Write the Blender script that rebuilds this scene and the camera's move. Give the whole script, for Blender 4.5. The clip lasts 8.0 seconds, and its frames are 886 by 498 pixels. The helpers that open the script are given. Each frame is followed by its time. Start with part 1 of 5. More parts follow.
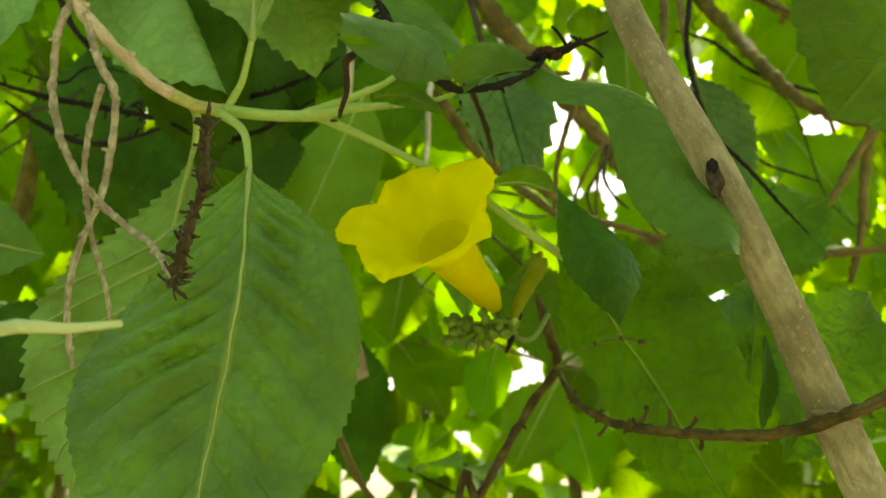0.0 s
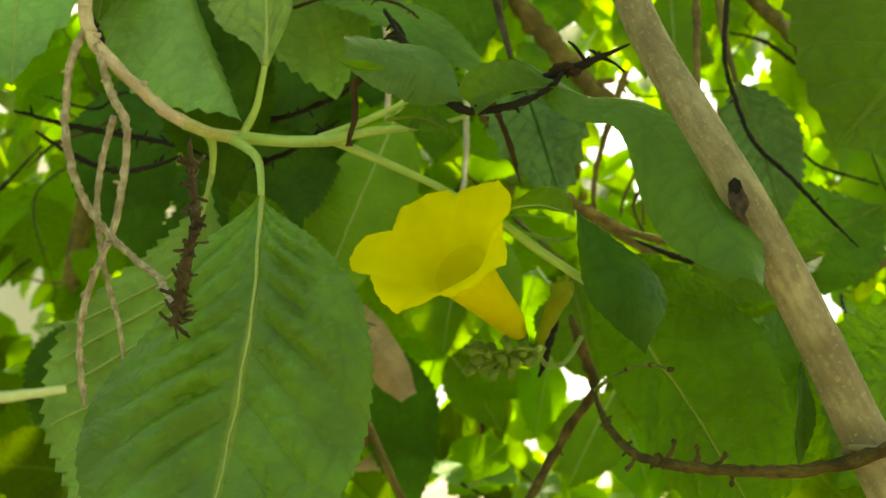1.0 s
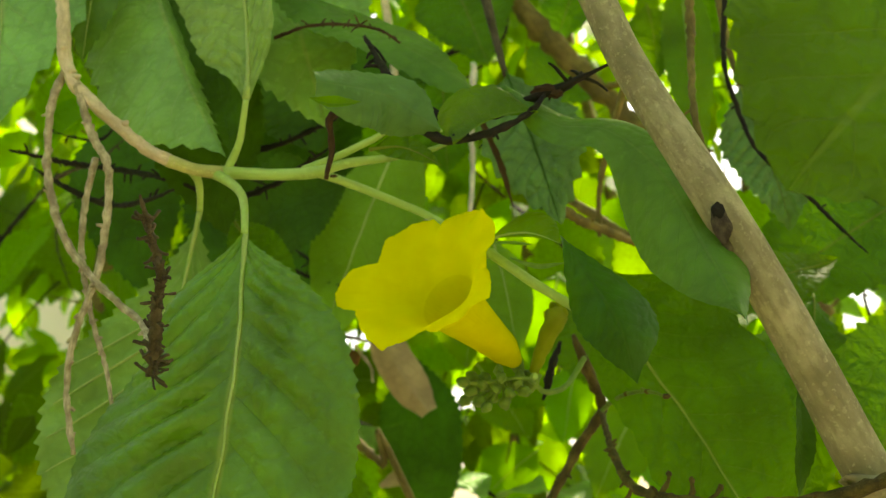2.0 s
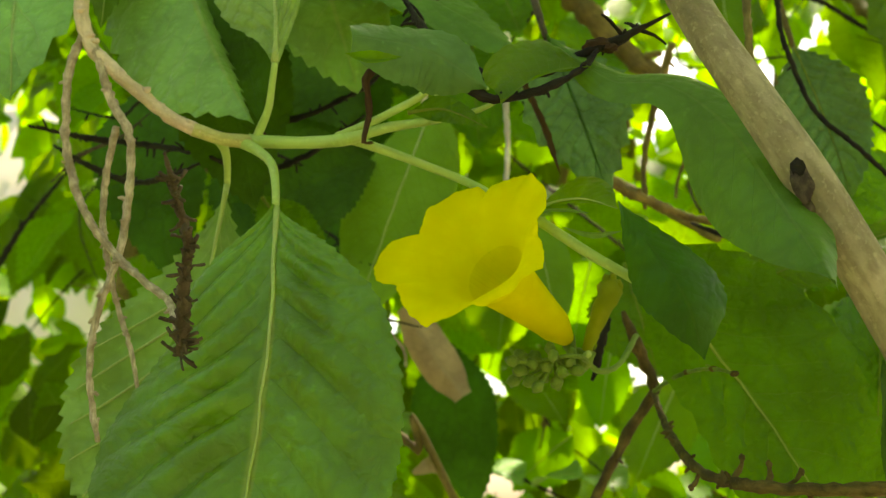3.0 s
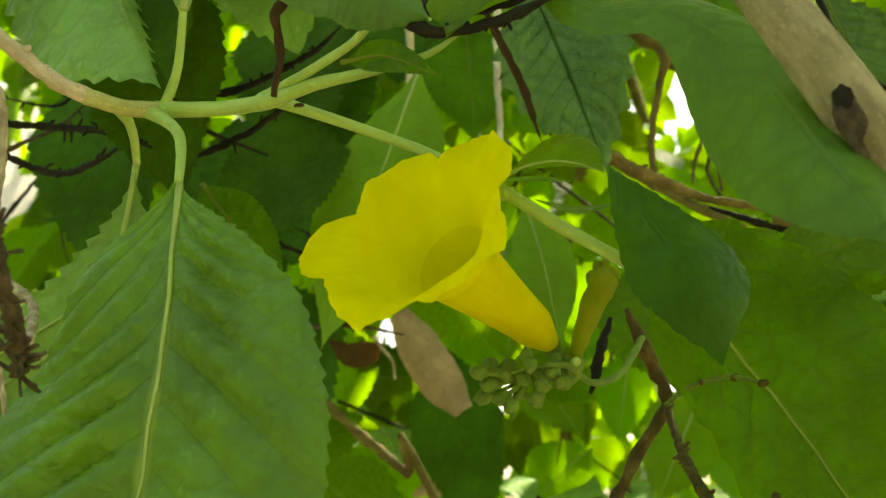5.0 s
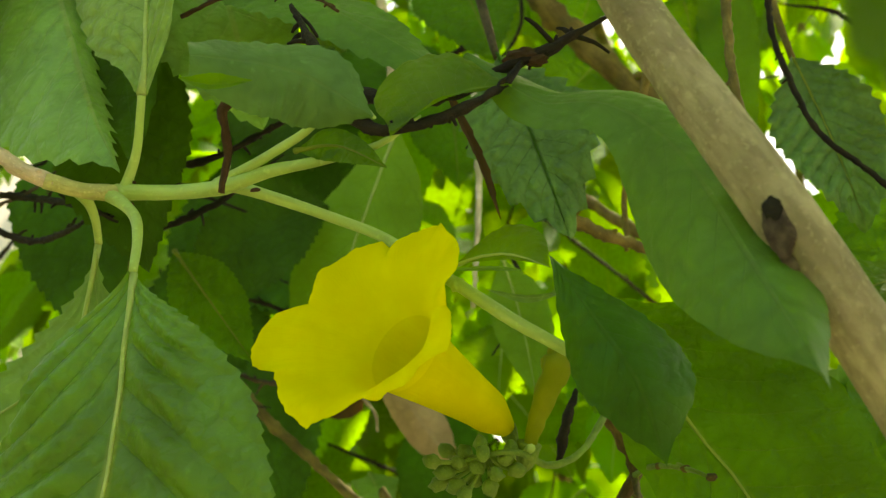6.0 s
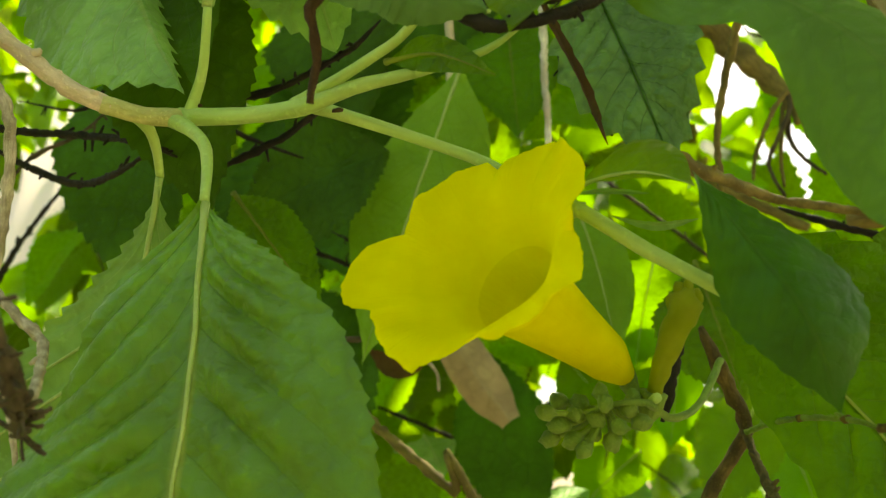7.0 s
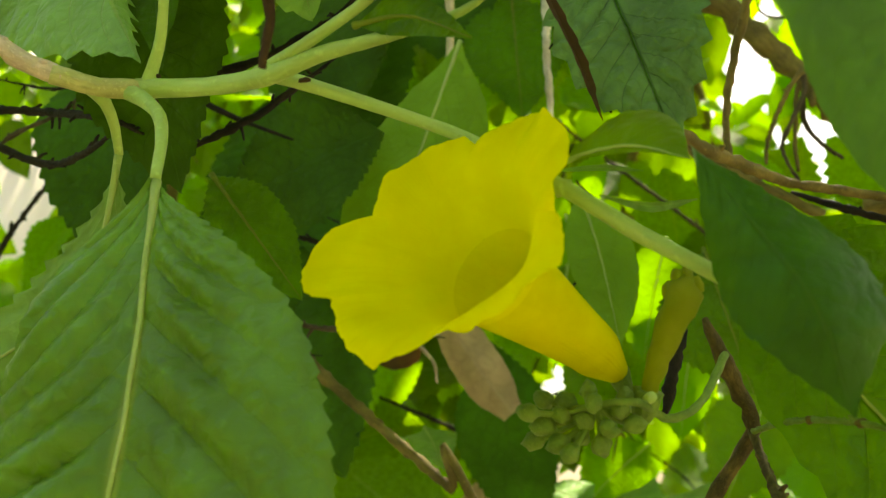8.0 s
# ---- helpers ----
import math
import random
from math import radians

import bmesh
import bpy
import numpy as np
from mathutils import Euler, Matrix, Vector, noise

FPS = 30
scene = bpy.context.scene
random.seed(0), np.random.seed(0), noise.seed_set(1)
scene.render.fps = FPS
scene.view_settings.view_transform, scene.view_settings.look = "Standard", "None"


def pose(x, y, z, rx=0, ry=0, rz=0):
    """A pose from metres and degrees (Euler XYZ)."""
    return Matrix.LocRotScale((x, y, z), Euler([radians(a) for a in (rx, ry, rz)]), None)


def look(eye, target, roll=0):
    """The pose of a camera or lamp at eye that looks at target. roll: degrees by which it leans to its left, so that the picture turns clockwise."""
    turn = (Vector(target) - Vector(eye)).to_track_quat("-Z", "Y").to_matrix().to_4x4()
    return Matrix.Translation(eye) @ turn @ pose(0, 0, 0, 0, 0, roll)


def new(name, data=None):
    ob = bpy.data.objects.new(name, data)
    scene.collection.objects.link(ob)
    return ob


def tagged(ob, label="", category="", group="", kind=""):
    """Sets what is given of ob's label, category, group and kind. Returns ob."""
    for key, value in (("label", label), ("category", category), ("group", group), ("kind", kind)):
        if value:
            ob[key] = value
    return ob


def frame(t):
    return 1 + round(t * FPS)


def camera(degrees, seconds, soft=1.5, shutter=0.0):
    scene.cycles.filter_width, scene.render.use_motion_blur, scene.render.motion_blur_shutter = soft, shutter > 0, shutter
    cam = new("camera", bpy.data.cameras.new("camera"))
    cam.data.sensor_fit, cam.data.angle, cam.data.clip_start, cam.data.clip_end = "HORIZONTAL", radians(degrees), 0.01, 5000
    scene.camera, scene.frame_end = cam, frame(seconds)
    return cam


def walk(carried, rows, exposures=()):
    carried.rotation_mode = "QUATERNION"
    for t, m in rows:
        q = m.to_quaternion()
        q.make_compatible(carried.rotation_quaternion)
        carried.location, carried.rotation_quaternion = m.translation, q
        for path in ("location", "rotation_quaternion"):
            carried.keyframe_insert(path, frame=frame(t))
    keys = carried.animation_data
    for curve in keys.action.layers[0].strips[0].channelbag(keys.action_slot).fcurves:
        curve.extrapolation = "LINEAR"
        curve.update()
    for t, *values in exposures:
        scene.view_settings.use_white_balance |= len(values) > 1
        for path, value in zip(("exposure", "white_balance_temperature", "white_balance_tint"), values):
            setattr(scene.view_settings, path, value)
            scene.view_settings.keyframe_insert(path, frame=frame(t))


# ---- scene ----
cam = camera(45.1, 8.0, soft=1.3)
ROWS = [
    (0.0, 0.0000, 0.0000, 1.5000, 105.00, 0.00, 0.00),
    (0.5, 0.0050, 0.0056, 1.4999, 105.04, 0.07, 1.80),
    (1.0, 0.0119, 0.0079, 1.5075, 105.24, 0.32, 3.89),
    (2.5, 0.0257, 0.0181, 1.5164, 104.91, 2.51, 7.25),
    (3.0, 0.0167, 0.0289, 1.5171, 104.52, 2.44, 7.81),
    (3.5, 0.0137, 0.0422, 1.5211, 104.46, 3.02, 8.06),
    (4.0, 0.0248, 0.0509, 1.5190, 104.96, 3.33, 8.50),
    (4.2, 0.0242, 0.0537, 1.5180, 104.63, 3.38, 8.62),
    (5.3, 0.0241, 0.0837, 1.5315, 105.44, 3.48, 9.65),
    (5.5, 0.0281, 0.0826, 1.5358, 105.68, 3.66, 9.35),
    (6.0, 0.0342, 0.0776, 1.5344, 106.38, 3.84, 9.86),
    (6.5, 0.0284, 0.0893, 1.5337, 105.23, 3.97, 10.99),
    (7.0, 0.0176, 0.0984, 1.5349, 104.80, 3.73, 11.49),
    (7.5, 0.0151, 0.1105, 1.5399, 104.36, 3.09, 11.85),
    (8.0, 0.0205, 0.1143, 1.5377, 104.22, 3.35, 12.20),
]
walk(cam, [(t, pose(x, y, z, rx, ry, rz)) for t, x, y, z, rx, ry, rz in ROWS],
     exposures=[(0.0, 1.93, 8700, 3), (8.0, 1.93, 8700, 3)])
cam.data.dof.use_dof = True
cam.data.dof.focus_distance = 0.19
cam.data.dof.aperture_fstop = 42.0

# ---- daylight ----
SUN_ELEVATION, SUN_AZIMUTH = 58.0, 20.0      # degrees above the horizon; east of the +y axis
world = bpy.data.worlds.new("sky")
scene.world = world
world.use_nodes = True
sky = world.node_tree.nodes.new("ShaderNodeTexSky")
sky.sky_type, sky.sun_disc = "NISHITA", False
sky.sun_elevation, sky.sun_rotation = radians(SUN_ELEVATION), radians(SUN_AZIMUTH)
sky.dust_density, sky.air_density, sky.ozone_density = 4.0, 1.0, 1.0
back = world.node_tree.nodes["Background"]
back.inputs["Strength"].default_value = 0.12
world.node_tree.links.new(sky.outputs[0], back.inputs["Color"])
sun = new("sun", bpy.data.lights.new("sun", "SUN"))
sun.data.energy, sun.data.angle, sun.data.color = 5.0, radians(2.0), (1.0, 0.95, 0.86)
sun_way = Vector((math.sin(radians(SUN_AZIMUTH)) * math.cos(radians(SUN_ELEVATION)),
                  math.cos(radians(SUN_AZIMUTH)) * math.cos(radians(SUN_ELEVATION)), math.sin(radians(SUN_ELEVATION))))
sun.matrix_world = look(sun_way * 20, (0, 0, 0))

# ---- materials ----


def material(name):
    mat = bpy.data.materials.new(name)
    mat.use_nodes = True
    nodes, links = mat.node_tree.nodes, mat.node_tree.links
    return mat, nodes, links, nodes["Principled BSDF"], nodes["Material Output"]


def sum_node(nodes, links, op, a, b=None, c=None):
    n = nodes.new("ShaderNodeMath")
    n.operation = op
    for i, v in enumerate((a, b, c)):
        if v is None:
            continue
        if isinstance(v, (int, float)):
            n.inputs[i].default_value = v
        else:
            links.new(v, n.inputs[i])
    return n.outputs[0]


def mix_colour(nodes, links, fac, a, b, blend="MIX"):
    n = nodes.new("ShaderNodeMix")
    n.data_type, n.blend_type = "RGBA", blend
    for sock, v in ((n.inputs[0], fac), (n.inputs[6], a), (n.inputs[7], b)):
        if isinstance(v, (int, float)):
            sock.default_value = v
        elif isinstance(v, tuple):
            sock.default_value = (*v, 1)
        else:
            links.new(v, sock)
    return n.outputs[2]


def noise_tex(nodes, links, scale, detail=4.0, vec=None):
    n = nodes.new("ShaderNodeTexNoise")
    n.inputs["Scale"].default_value, n.inputs["Detail"].default_value = scale, detail
    if vec is not None:
        links.new(vec, n.inputs["Vector"])
    return n.outputs["Fac"]


def ramp(nodes, links, fac, lo, hi, a=0.0, b=1.0):
    n = nodes.new("ShaderNodeMapRange")
    n.interpolation_type = "SMOOTHSTEP"
    links.new(fac, n.inputs[0])
    for i, v in enumerate((lo, hi, a, b)):
        n.inputs[i + 1].default_value = v
    return n.outputs[0]


VEINS, SLANT = 10.0, 2.7     # side veins on each half of a leaf, and how far they run forward


def leaf_material(name, colour, vein, through_colour, share=0.4, rough=0.45, vary=0.25, vein_share=0.5, bump=0.6, blotch=0.35, gloss=0.28, crease_shade=0.09, vein_shade=0.5, pale_veins=False):
    mat, nodes, links, skin, out = material(name)
    uv = nodes.new("ShaderNodeUVMap")
    uv.uv_map = "leaf"
    sep = nodes.new("ShaderNodeSeparateXYZ")
    links.new(uv.outputs[0], sep.inputs[0])
    side = sum_node(nodes, links, "ABSOLUTE", sum_node(nodes, links, "MULTIPLY_ADD", sep.outputs[0], 2.0, -1.0))
    coord = nodes.new("ShaderNodeTexCoord")
    warp = noise_tex(nodes, links, 45.0, 2.0, coord.outputs["Object"])
    lines = nodes.new("ShaderNodeUVMap")
    lines.uv_map = "vein"
    line = nodes.new("ShaderNodeSeparateXYZ")
    links.new(lines.outputs[0], line.inputs[0])
    phase = sum_node(nodes, links, "ADD", line.outputs[0], sum_node(nodes, links, "MULTIPLY_ADD", warp, 0.16, -0.08))
    saw = sum_node(nodes, links, "SUBTRACT", 0.5, sum_node(nodes, links, "ABSOLUTE", sum_node(nodes, links, "SUBTRACT", sum_node(nodes, links, "FRACT", phase), 0.5)))
    lateral = sum_node(nodes, links, "MULTIPLY", ramp(nodes, links, saw, 0.035, 0.008), ramp(nodes, links, side, 1.0, 0.1, 0.1, 0.7))
    rib = ramp(nodes, links, side, 0.05, 0.015)
    veins = sum_node(nodes, links, "MAXIMUM", lateral, rib)
    info = nodes.new("ShaderNodeObjectInfo")
    island = nodes.new("ShaderNodeNewGeometry")
    chance = sum_node(nodes, links, "FRACT", sum_node(nodes, links, "ADD", info.outputs["Random"], island.outputs["Random Per Island"]))
    mottled = noise_tex(nodes, links, 35.0, 5.0, coord.outputs["Object"])
    fine = noise_tex(nodes, links, 420.0, 3.0, coord.outputs["Object"])
    dark = tuple(c * (1 - blotch) for c in colour)
    light = tuple(min(1, c * (1 + blotch)) for c in colour)
    body = mix_colour(nodes, links, ramp(nodes, links, mottled, 0.3, 0.7), dark, light)
    body = mix_colour(nodes, links, ramp(nodes, links, fine, 0.62, 0.75, 0.0, 0.3), body, tuple(min(1, c * 1.8 + 0.02) for c in colour))
    hsv = nodes.new("ShaderNodeHueSaturation")
    links.new(sum_node(nodes, links, "MULTIPLY_ADD", chance, 0.016, 0.492), hsv.inputs["Hue"])
    links.new(sum_node(nodes, links, "MULTIPLY_ADD", chance, 2 * vary, 1 - vary), hsv.inputs["Value"])
    links.new(body, hsv.inputs["Color"])
    # side veins darkened: crease shade, and real dark veins on the eaten leaf
    groove = mix_colour(nodes, links, sum_node(nodes, links, "MULTIPLY", lateral, vein_shade), hsv.outputs[0], tuple(c * 0.35 for c in colour))
    body = mix_colour(nodes, links, sum_node(nodes, links, "MULTIPLY", veins if pale_veins else rib, vein_share), groove, vein)
    bent = nodes.new("ShaderNodeVectorMath")
    bent.operation = "MULTIPLY_ADD"
    shift = nodes.new("ShaderNodeTexNoise")
    shift.inputs["Scale"].default_value = 90.0
    links.new(coord.outputs["Object"], shift.inputs["Vector"])
    links.new(shift.outputs["Color"], bent.inputs[0])
    bent.inputs[1].default_value = (0.003, 0.003, 0.003)
    links.new(coord.outputs["Object"], bent.inputs[2])
    net = []
    for scale in (420.0, 150.0):
        mesh = nodes.new("ShaderNodeTexVoronoi")
        mesh.feature = "DISTANCE_TO_EDGE"
        mesh.inputs["Scale"].default_value = scale
        links.new(bent.outputs[0], mesh.inputs["Vector"])
        net.append(mesh.outputs["Distance"])
    cells = nodes.new("ShaderNodeMath")
    cells.operation = "MULTIPLY_ADD"
    links.new(ramp(nodes, links, net[1], 0.0, 0.22), cells.inputs[0])
    cells.inputs[1].default_value = 0.6
    links.new(net[0], cells.inputs[2])
    # vein network: creases darkened, middles lightened to stand for relief shading
    shadeful = nodes.new("ShaderNodeHueSaturation")
    links.new(ramp(nodes, links, cells.outputs[0], 0.0, 0.8, 1 - crease_shade, 1 + crease_shade * 0.6), shadeful.inputs["Value"])
    links.new(body, shadeful.inputs["Color"])
    body = shadeful.outputs[0]
    relief = sum_node(nodes, links, "ADD", sum_node(nodes, links, "MULTIPLY", cells.outputs[0], 0.5),
                      sum_node(nodes, links, "MULTIPLY_ADD", fine, 0.3, sum_node(nodes, links, "MULTIPLY", veins, -0.2)))
    bumped = nodes.new("ShaderNodeBump")
    bumped.inputs["Strength"].default_value, bumped.inputs["Distance"].default_value = bump, 0.0009
    links.new(relief, bumped.inputs["Height"])
    links.new(body, skin.inputs["Base Color"])
    links.new(bumped.outputs[0], skin.inputs["Normal"])
    links.new(ramp(nodes, links, mottled, 0.3, 0.7, rough + 0.08, rough - 0.08), skin.inputs["Roughness"])
    skin.inputs["Specular IOR Level"].default_value = gloss
    glow = nodes.new("ShaderNodeBsdfTranslucent")
    glow_colour = mix_colour(nodes, links, sum_node(nodes, links, "MULTIPLY", veins, 0.3), through_colour, tuple(c * 0.45 for c in through_colour))
    glow_hsv = nodes.new("ShaderNodeHueSaturation")
    links.new(sum_node(nodes, links, "MULTIPLY_ADD", chance, 0.024, 0.488), glow_hsv.inputs["Hue"])
    links.new(sum_node(nodes, links, "MULTIPLY", sum_node(nodes, links, "MULTIPLY_ADD", mottled, 0.6, 0.7), sum_node(nodes, links, "MULTIPLY_ADD", chance, 2.2 * vary, 1 - 1.1 * vary)), glow_hsv.inputs["Value"])
    links.new(glow_colour, glow_hsv.inputs["Color"])
    links.new(glow_hsv.outputs[0], glow.inputs["Color"])
    links.new(bumped.outputs[0], glow.inputs["Normal"])
    both = nodes.new("ShaderNodeMixShader")
    both.inputs[0].default_value = share
    links.new(skin.outputs[0], both.inputs[1])
    links.new(glow.outputs[0], both.inputs[2])
    links.new(both.outputs[0], out.inputs["Surface"])
    return mat


def bark_material(name, light, dark, scale=90.0, rough=0.8, spots=0.0, stretch=0.35):
    mat, nodes, links, skin, out = material(name)
    coord = nodes.new("ShaderNodeTexCoord")
    uv = nodes.new("ShaderNodeUVMap")
    uv.uv_map = "bark"
    place = nodes.new("ShaderNodeMapping")
    place.inputs["Scale"].default_value = (1.0, stretch, 1.0)
    links.new(uv.outputs[0], place.inputs["Vector"])
    streak = noise_tex(nodes, links, scale * 7, 6.0, place.outputs[0])
    patch = noise_tex(nodes, links, scale, 5.0, coord.outputs["Object"])
    fine = noise_tex(nodes, links, scale * 14, 3.0, coord.outputs["Object"])
    colour = mix_colour(nodes, links, ramp(nodes, links, patch, 0.32, 0.68), dark, light)
    colour = mix_colour(nodes, links, ramp(nodes, links, streak, 0.35, 0.7, 0.0, 0.6), colour, tuple(c * 0.72 for c in dark))
    colour = mix_colour(nodes, links, ramp(nodes, links, fine, 0.55, 0.75, 0.0, 0.35), colour, tuple(min(1, c * 1.35) for c in light))
    if spots:
        dots = nodes.new("ShaderNodeTexVoronoi")
        dots.inputs["Scale"].default_value = 330.0
        links.new(coord.outputs["Object"], dots.inputs["Vector"])
        colour = mix_colour(nodes, links, ramp(nodes, links, dots.outputs["Distance"], 0.22, 0.12, 0.0, spots), colour, tuple(min(1, c * 1.6) for c in light))
    relief = sum_node(nodes, links, "ADD", sum_node(nodes, links, "MULTIPLY", streak, 0.7), sum_node(nodes, links, "MULTIPLY", fine, 0.4))
    bumped = nodes.new("ShaderNodeBump")
    bumped.inputs["Strength"].default_value, bumped.inputs["Distance"].default_value = 0.55, 0.0012
    links.new(relief, bumped.inputs["Height"])
    links.new(colour, skin.inputs["Base Color"])
    links.new(bumped.outputs[0], skin.inputs["Normal"])
    skin.inputs["Roughness"].default_value = rough
    skin.inputs["Specular IOR Level"].default_value = 0.25
    return mat


def petal_material(name, colour, deep, share=0.4):
    mat, nodes, links, skin, out = material(name)
    coord = nodes.new("ShaderNodeTexCoord")
    uv = nodes.new("ShaderNodeUVMap")
    uv.uv_map = "bark"
    place = nodes.new("ShaderNodeMapping")
    place.inputs["Scale"].default_value = (26.0, 1.2, 1.0)
    links.new(uv.outputs[0], place.inputs["Vector"])
    streak = noise_tex(nodes, links, 3.0, 4.0, place.outputs[0])
    patch = noise_tex(nodes, links, 130.0, 4.0, coord.outputs["Object"])
    tone = mix_colour(nodes, links, ramp(nodes, links, patch, 0.35, 0.7), deep, colour)
    tone = mix_colour(nodes, links, ramp(nodes, links, streak, 0.5, 0.8, 0.0, 0.4), tone, deep)
    bumped = nodes.new("ShaderNodeBump")
    bumped.inputs["Strength"].default_value, bumped.inputs["Distance"].default_value = 0.3, 0.0006
    links.new(sum_node(nodes, links, "ADD", streak, sum_node(nodes, links, "MULTIPLY", patch, 0.4)), bumped.inputs["Height"])
    links.new(tone, skin.inputs["Base Color"])
    links.new(bumped.outputs[0], skin.inputs["Normal"])
    skin.inputs["Roughness"].default_value = 0.6
    skin.inputs["Specular IOR Level"].default_value = 0.2
    glow = nodes.new("ShaderNodeBsdfTranslucent")
    links.new(tone, glow.inputs["Color"])
    links.new(bumped.outputs[0], glow.inputs["Normal"])
    both = nodes.new("ShaderNodeMixShader")
    both.inputs[0].default_value = share
    links.new(skin.outputs[0], both.inputs[1])
    links.new(glow.outputs[0], both.inputs[2])
    links.new(both.outputs[0], out.inputs["Surface"])
    return mat


LEAF = leaf_material("leaf_upper", (0.084, 0.238, 0.015), (0.32, 0.38, 0.08), (0.22, 0.42, 0.012), share=0.22, rough=0.38, vary=0.12, blotch=0.30, gloss=0.5, bump=0.8, crease_shade=0.11, vein_shade=0.12)
# lit copy of leaf_upper, stronger light put into a paler colour
LEAF_PALE_LIT = leaf_material("leaf_pale_lit", (0.190, 0.380, 0.085), (0.34, 0.42, 0.13), (0.24, 0.42, 0.015), share=0.2, rough=0.42, vary=0.08, blotch=0.22, bump=0.8, crease_shade=0.11, vein_shade=0.0, vein_share=0.45, pale_veins=True, gloss=0.36)
# young leaf's green, paled further to make up for missing light
LEAF_YOUNG = leaf_material("leaf_young", (0.225, 0.390, 0.090), (0.38, 0.46, 0.13), (0.26, 0.44, 0.015), share=0.2, rough=0.42, vary=0.08, blotch=0.15, bump=0.9, crease_shade=0.13)
# shaded copy of leaf_upper: shade put into a darker, dimmer green
LEAF_SHADE_TONE = leaf_material("leaf_shade_tone", (0.046, 0.118, 0.006), (0.14, 0.21, 0.03), (0.20, 0.41, 0.004), share=0.33, rough=0.5, vary=0.10, gloss=0.2, blotch=0.45, bump=1.3, crease_shade=0.16, vein_shade=0.0, vein_share=0.6, pale_veins=True)
# dark copy of the leaf green that carries shade deep in the shrub
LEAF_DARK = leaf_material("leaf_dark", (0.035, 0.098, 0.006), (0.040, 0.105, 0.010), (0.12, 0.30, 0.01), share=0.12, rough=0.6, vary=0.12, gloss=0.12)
LEAF_DULL = leaf_material("leaf_bluish", (0.070, 0.172, 0.020), (0.12, 0.21, 0.036), (0.17, 0.36, 0.012), share=0.18, rough=0.5, vary=0.1, blotch=0.22, bump=0.45, crease_shade=0.10, vein_shade=0.1)
LEAF_EATEN = leaf_material("leaf_eaten", (0.072, 0.152, 0.032), (0.020, 0.055, 0.010), (0.15, 0.33, 0.012), share=0.15, rough=0.45, vary=0.05, blotch=0.35, bump=1.0, crease_shade=0.16, vein_shade=0.9, vein_share=0.8, gloss=0.35)
LEAF_UNDER = leaf_material("leaf_underside", (0.19, 0.34, 0.095), (0.44, 0.52, 0.20), (0.24, 0.45, 0.012), share=0.3, rough=0.6, vary=0.1, vein_share=0.75, vein_shade=0.0, pale_veins=True)
# lit copy of the leaf material: stronger translucency makes leaves read bright
LEAF_LIT_TONE = leaf_material("leaf_lit_tone", (0.065, 0.18, 0.010), (0.20, 0.34, 0.04), (0.30, 0.60, 0.006), share=0.42, rough=0.45, vary=0.2, vein_share=0.6, pale_veins=True, vein_shade=0.0)
LEAF_FAR = leaf_material("leaf_shrub", (0.058, 0.15, 0.010), (0.26, 0.38, 0.06), (0.32, 0.60, 0.004), share=0.45, rough=0.55, vary=0.5, gloss=0.2, vein_share=0.7, pale_veins=True, vein_shade=0.0, bump=0.8)
LEAF_DRY = leaf_material("leaf_dry", (0.45, 0.345, 0.20), (0.5, 0.4, 0.28), (0.5, 0.32, 0.18), share=0.25, rough=0.8, vary=0.1)
LEAF_DEEP = leaf_material("leaf_deep", (0.032, 0.108, 0.007), (0.05, 0.12, 0.012), (0.13, 0.30, 0.01), share=0.12, rough=0.5, vary=0.05, gloss=0.18, blotch=0.3, bump=0.5, crease_shade=0.10, vein_shade=0.1)
# translucency raised so leaves behind the flower read as backlit
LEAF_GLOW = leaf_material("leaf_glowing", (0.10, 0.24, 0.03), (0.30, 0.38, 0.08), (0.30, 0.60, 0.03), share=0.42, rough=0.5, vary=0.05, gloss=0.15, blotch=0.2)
LEAF_MATT = leaf_material("leaf_matt", (0.095, 0.205, 0.060), (0.13, 0.22, 0.06), (0.18, 0.36, 0.015), share=0.18, rough=0.55, vary=0.05, gloss=0.2, blotch=0.22, bump=0.4, crease_shade=0.10, vein_shade=0.05)
LEAF_BROWN = leaf_material("leaf_withered", (0.070, 0.043, 0.013), (0.08, 0.05, 0.02), (0.14, 0.07, 0.015), share=0.2, rough=0.7, vary=0.1, gloss=0.15)
STEM_GREEN = bark_material("stem_green", (0.42, 0.57, 0.16), (0.33, 0.47, 0.11), scale=60.0, rough=0.5, stretch=0.15)
STEM_TAN = bark_material("stem_tan", (0.74, 0.60, 0.42), (0.52, 0.40, 0.27), scale=120.0)
STEM_OLIVE = bark_material("stem_olive", (0.57, 0.54, 0.21), (0.42, 0.41, 0.14), scale=120.0)
BARK_GREY = bark_material("bark_grey_brown", (0.45, 0.385, 0.24), (0.235, 0.195, 0.11), scale=75.0, spots=0.14)
BARK_KNOT = bark_material("bark_knot", (0.15, 0.115, 0.075), (0.045, 0.032, 0.022), scale=420.0)
BARK_DEAD = bark_material("wood_dead", (0.105, 0.085, 0.048), (0.045, 0.032, 0.016), scale=150.0)
BARK_STALK = bark_material("wood_stalk", (0.16, 0.115, 0.03), (0.055, 0.04, 0.011), scale=170.0)
BARK_DARK = bark_material("wood_dark", (0.026, 0.020, 0.010), (0.009, 0.007, 0.004), scale=150.0)
BARK_RED = bark_material("wood_reddish", (0.085, 0.046, 0.018), (0.04, 0.022, 0.009), scale=200.0)
TWIG_GREY = bark_material("twig_grey_brown", (0.62, 0.51, 0.36), (0.29, 0.22, 0.14), scale=330.0, stretch=0.2)
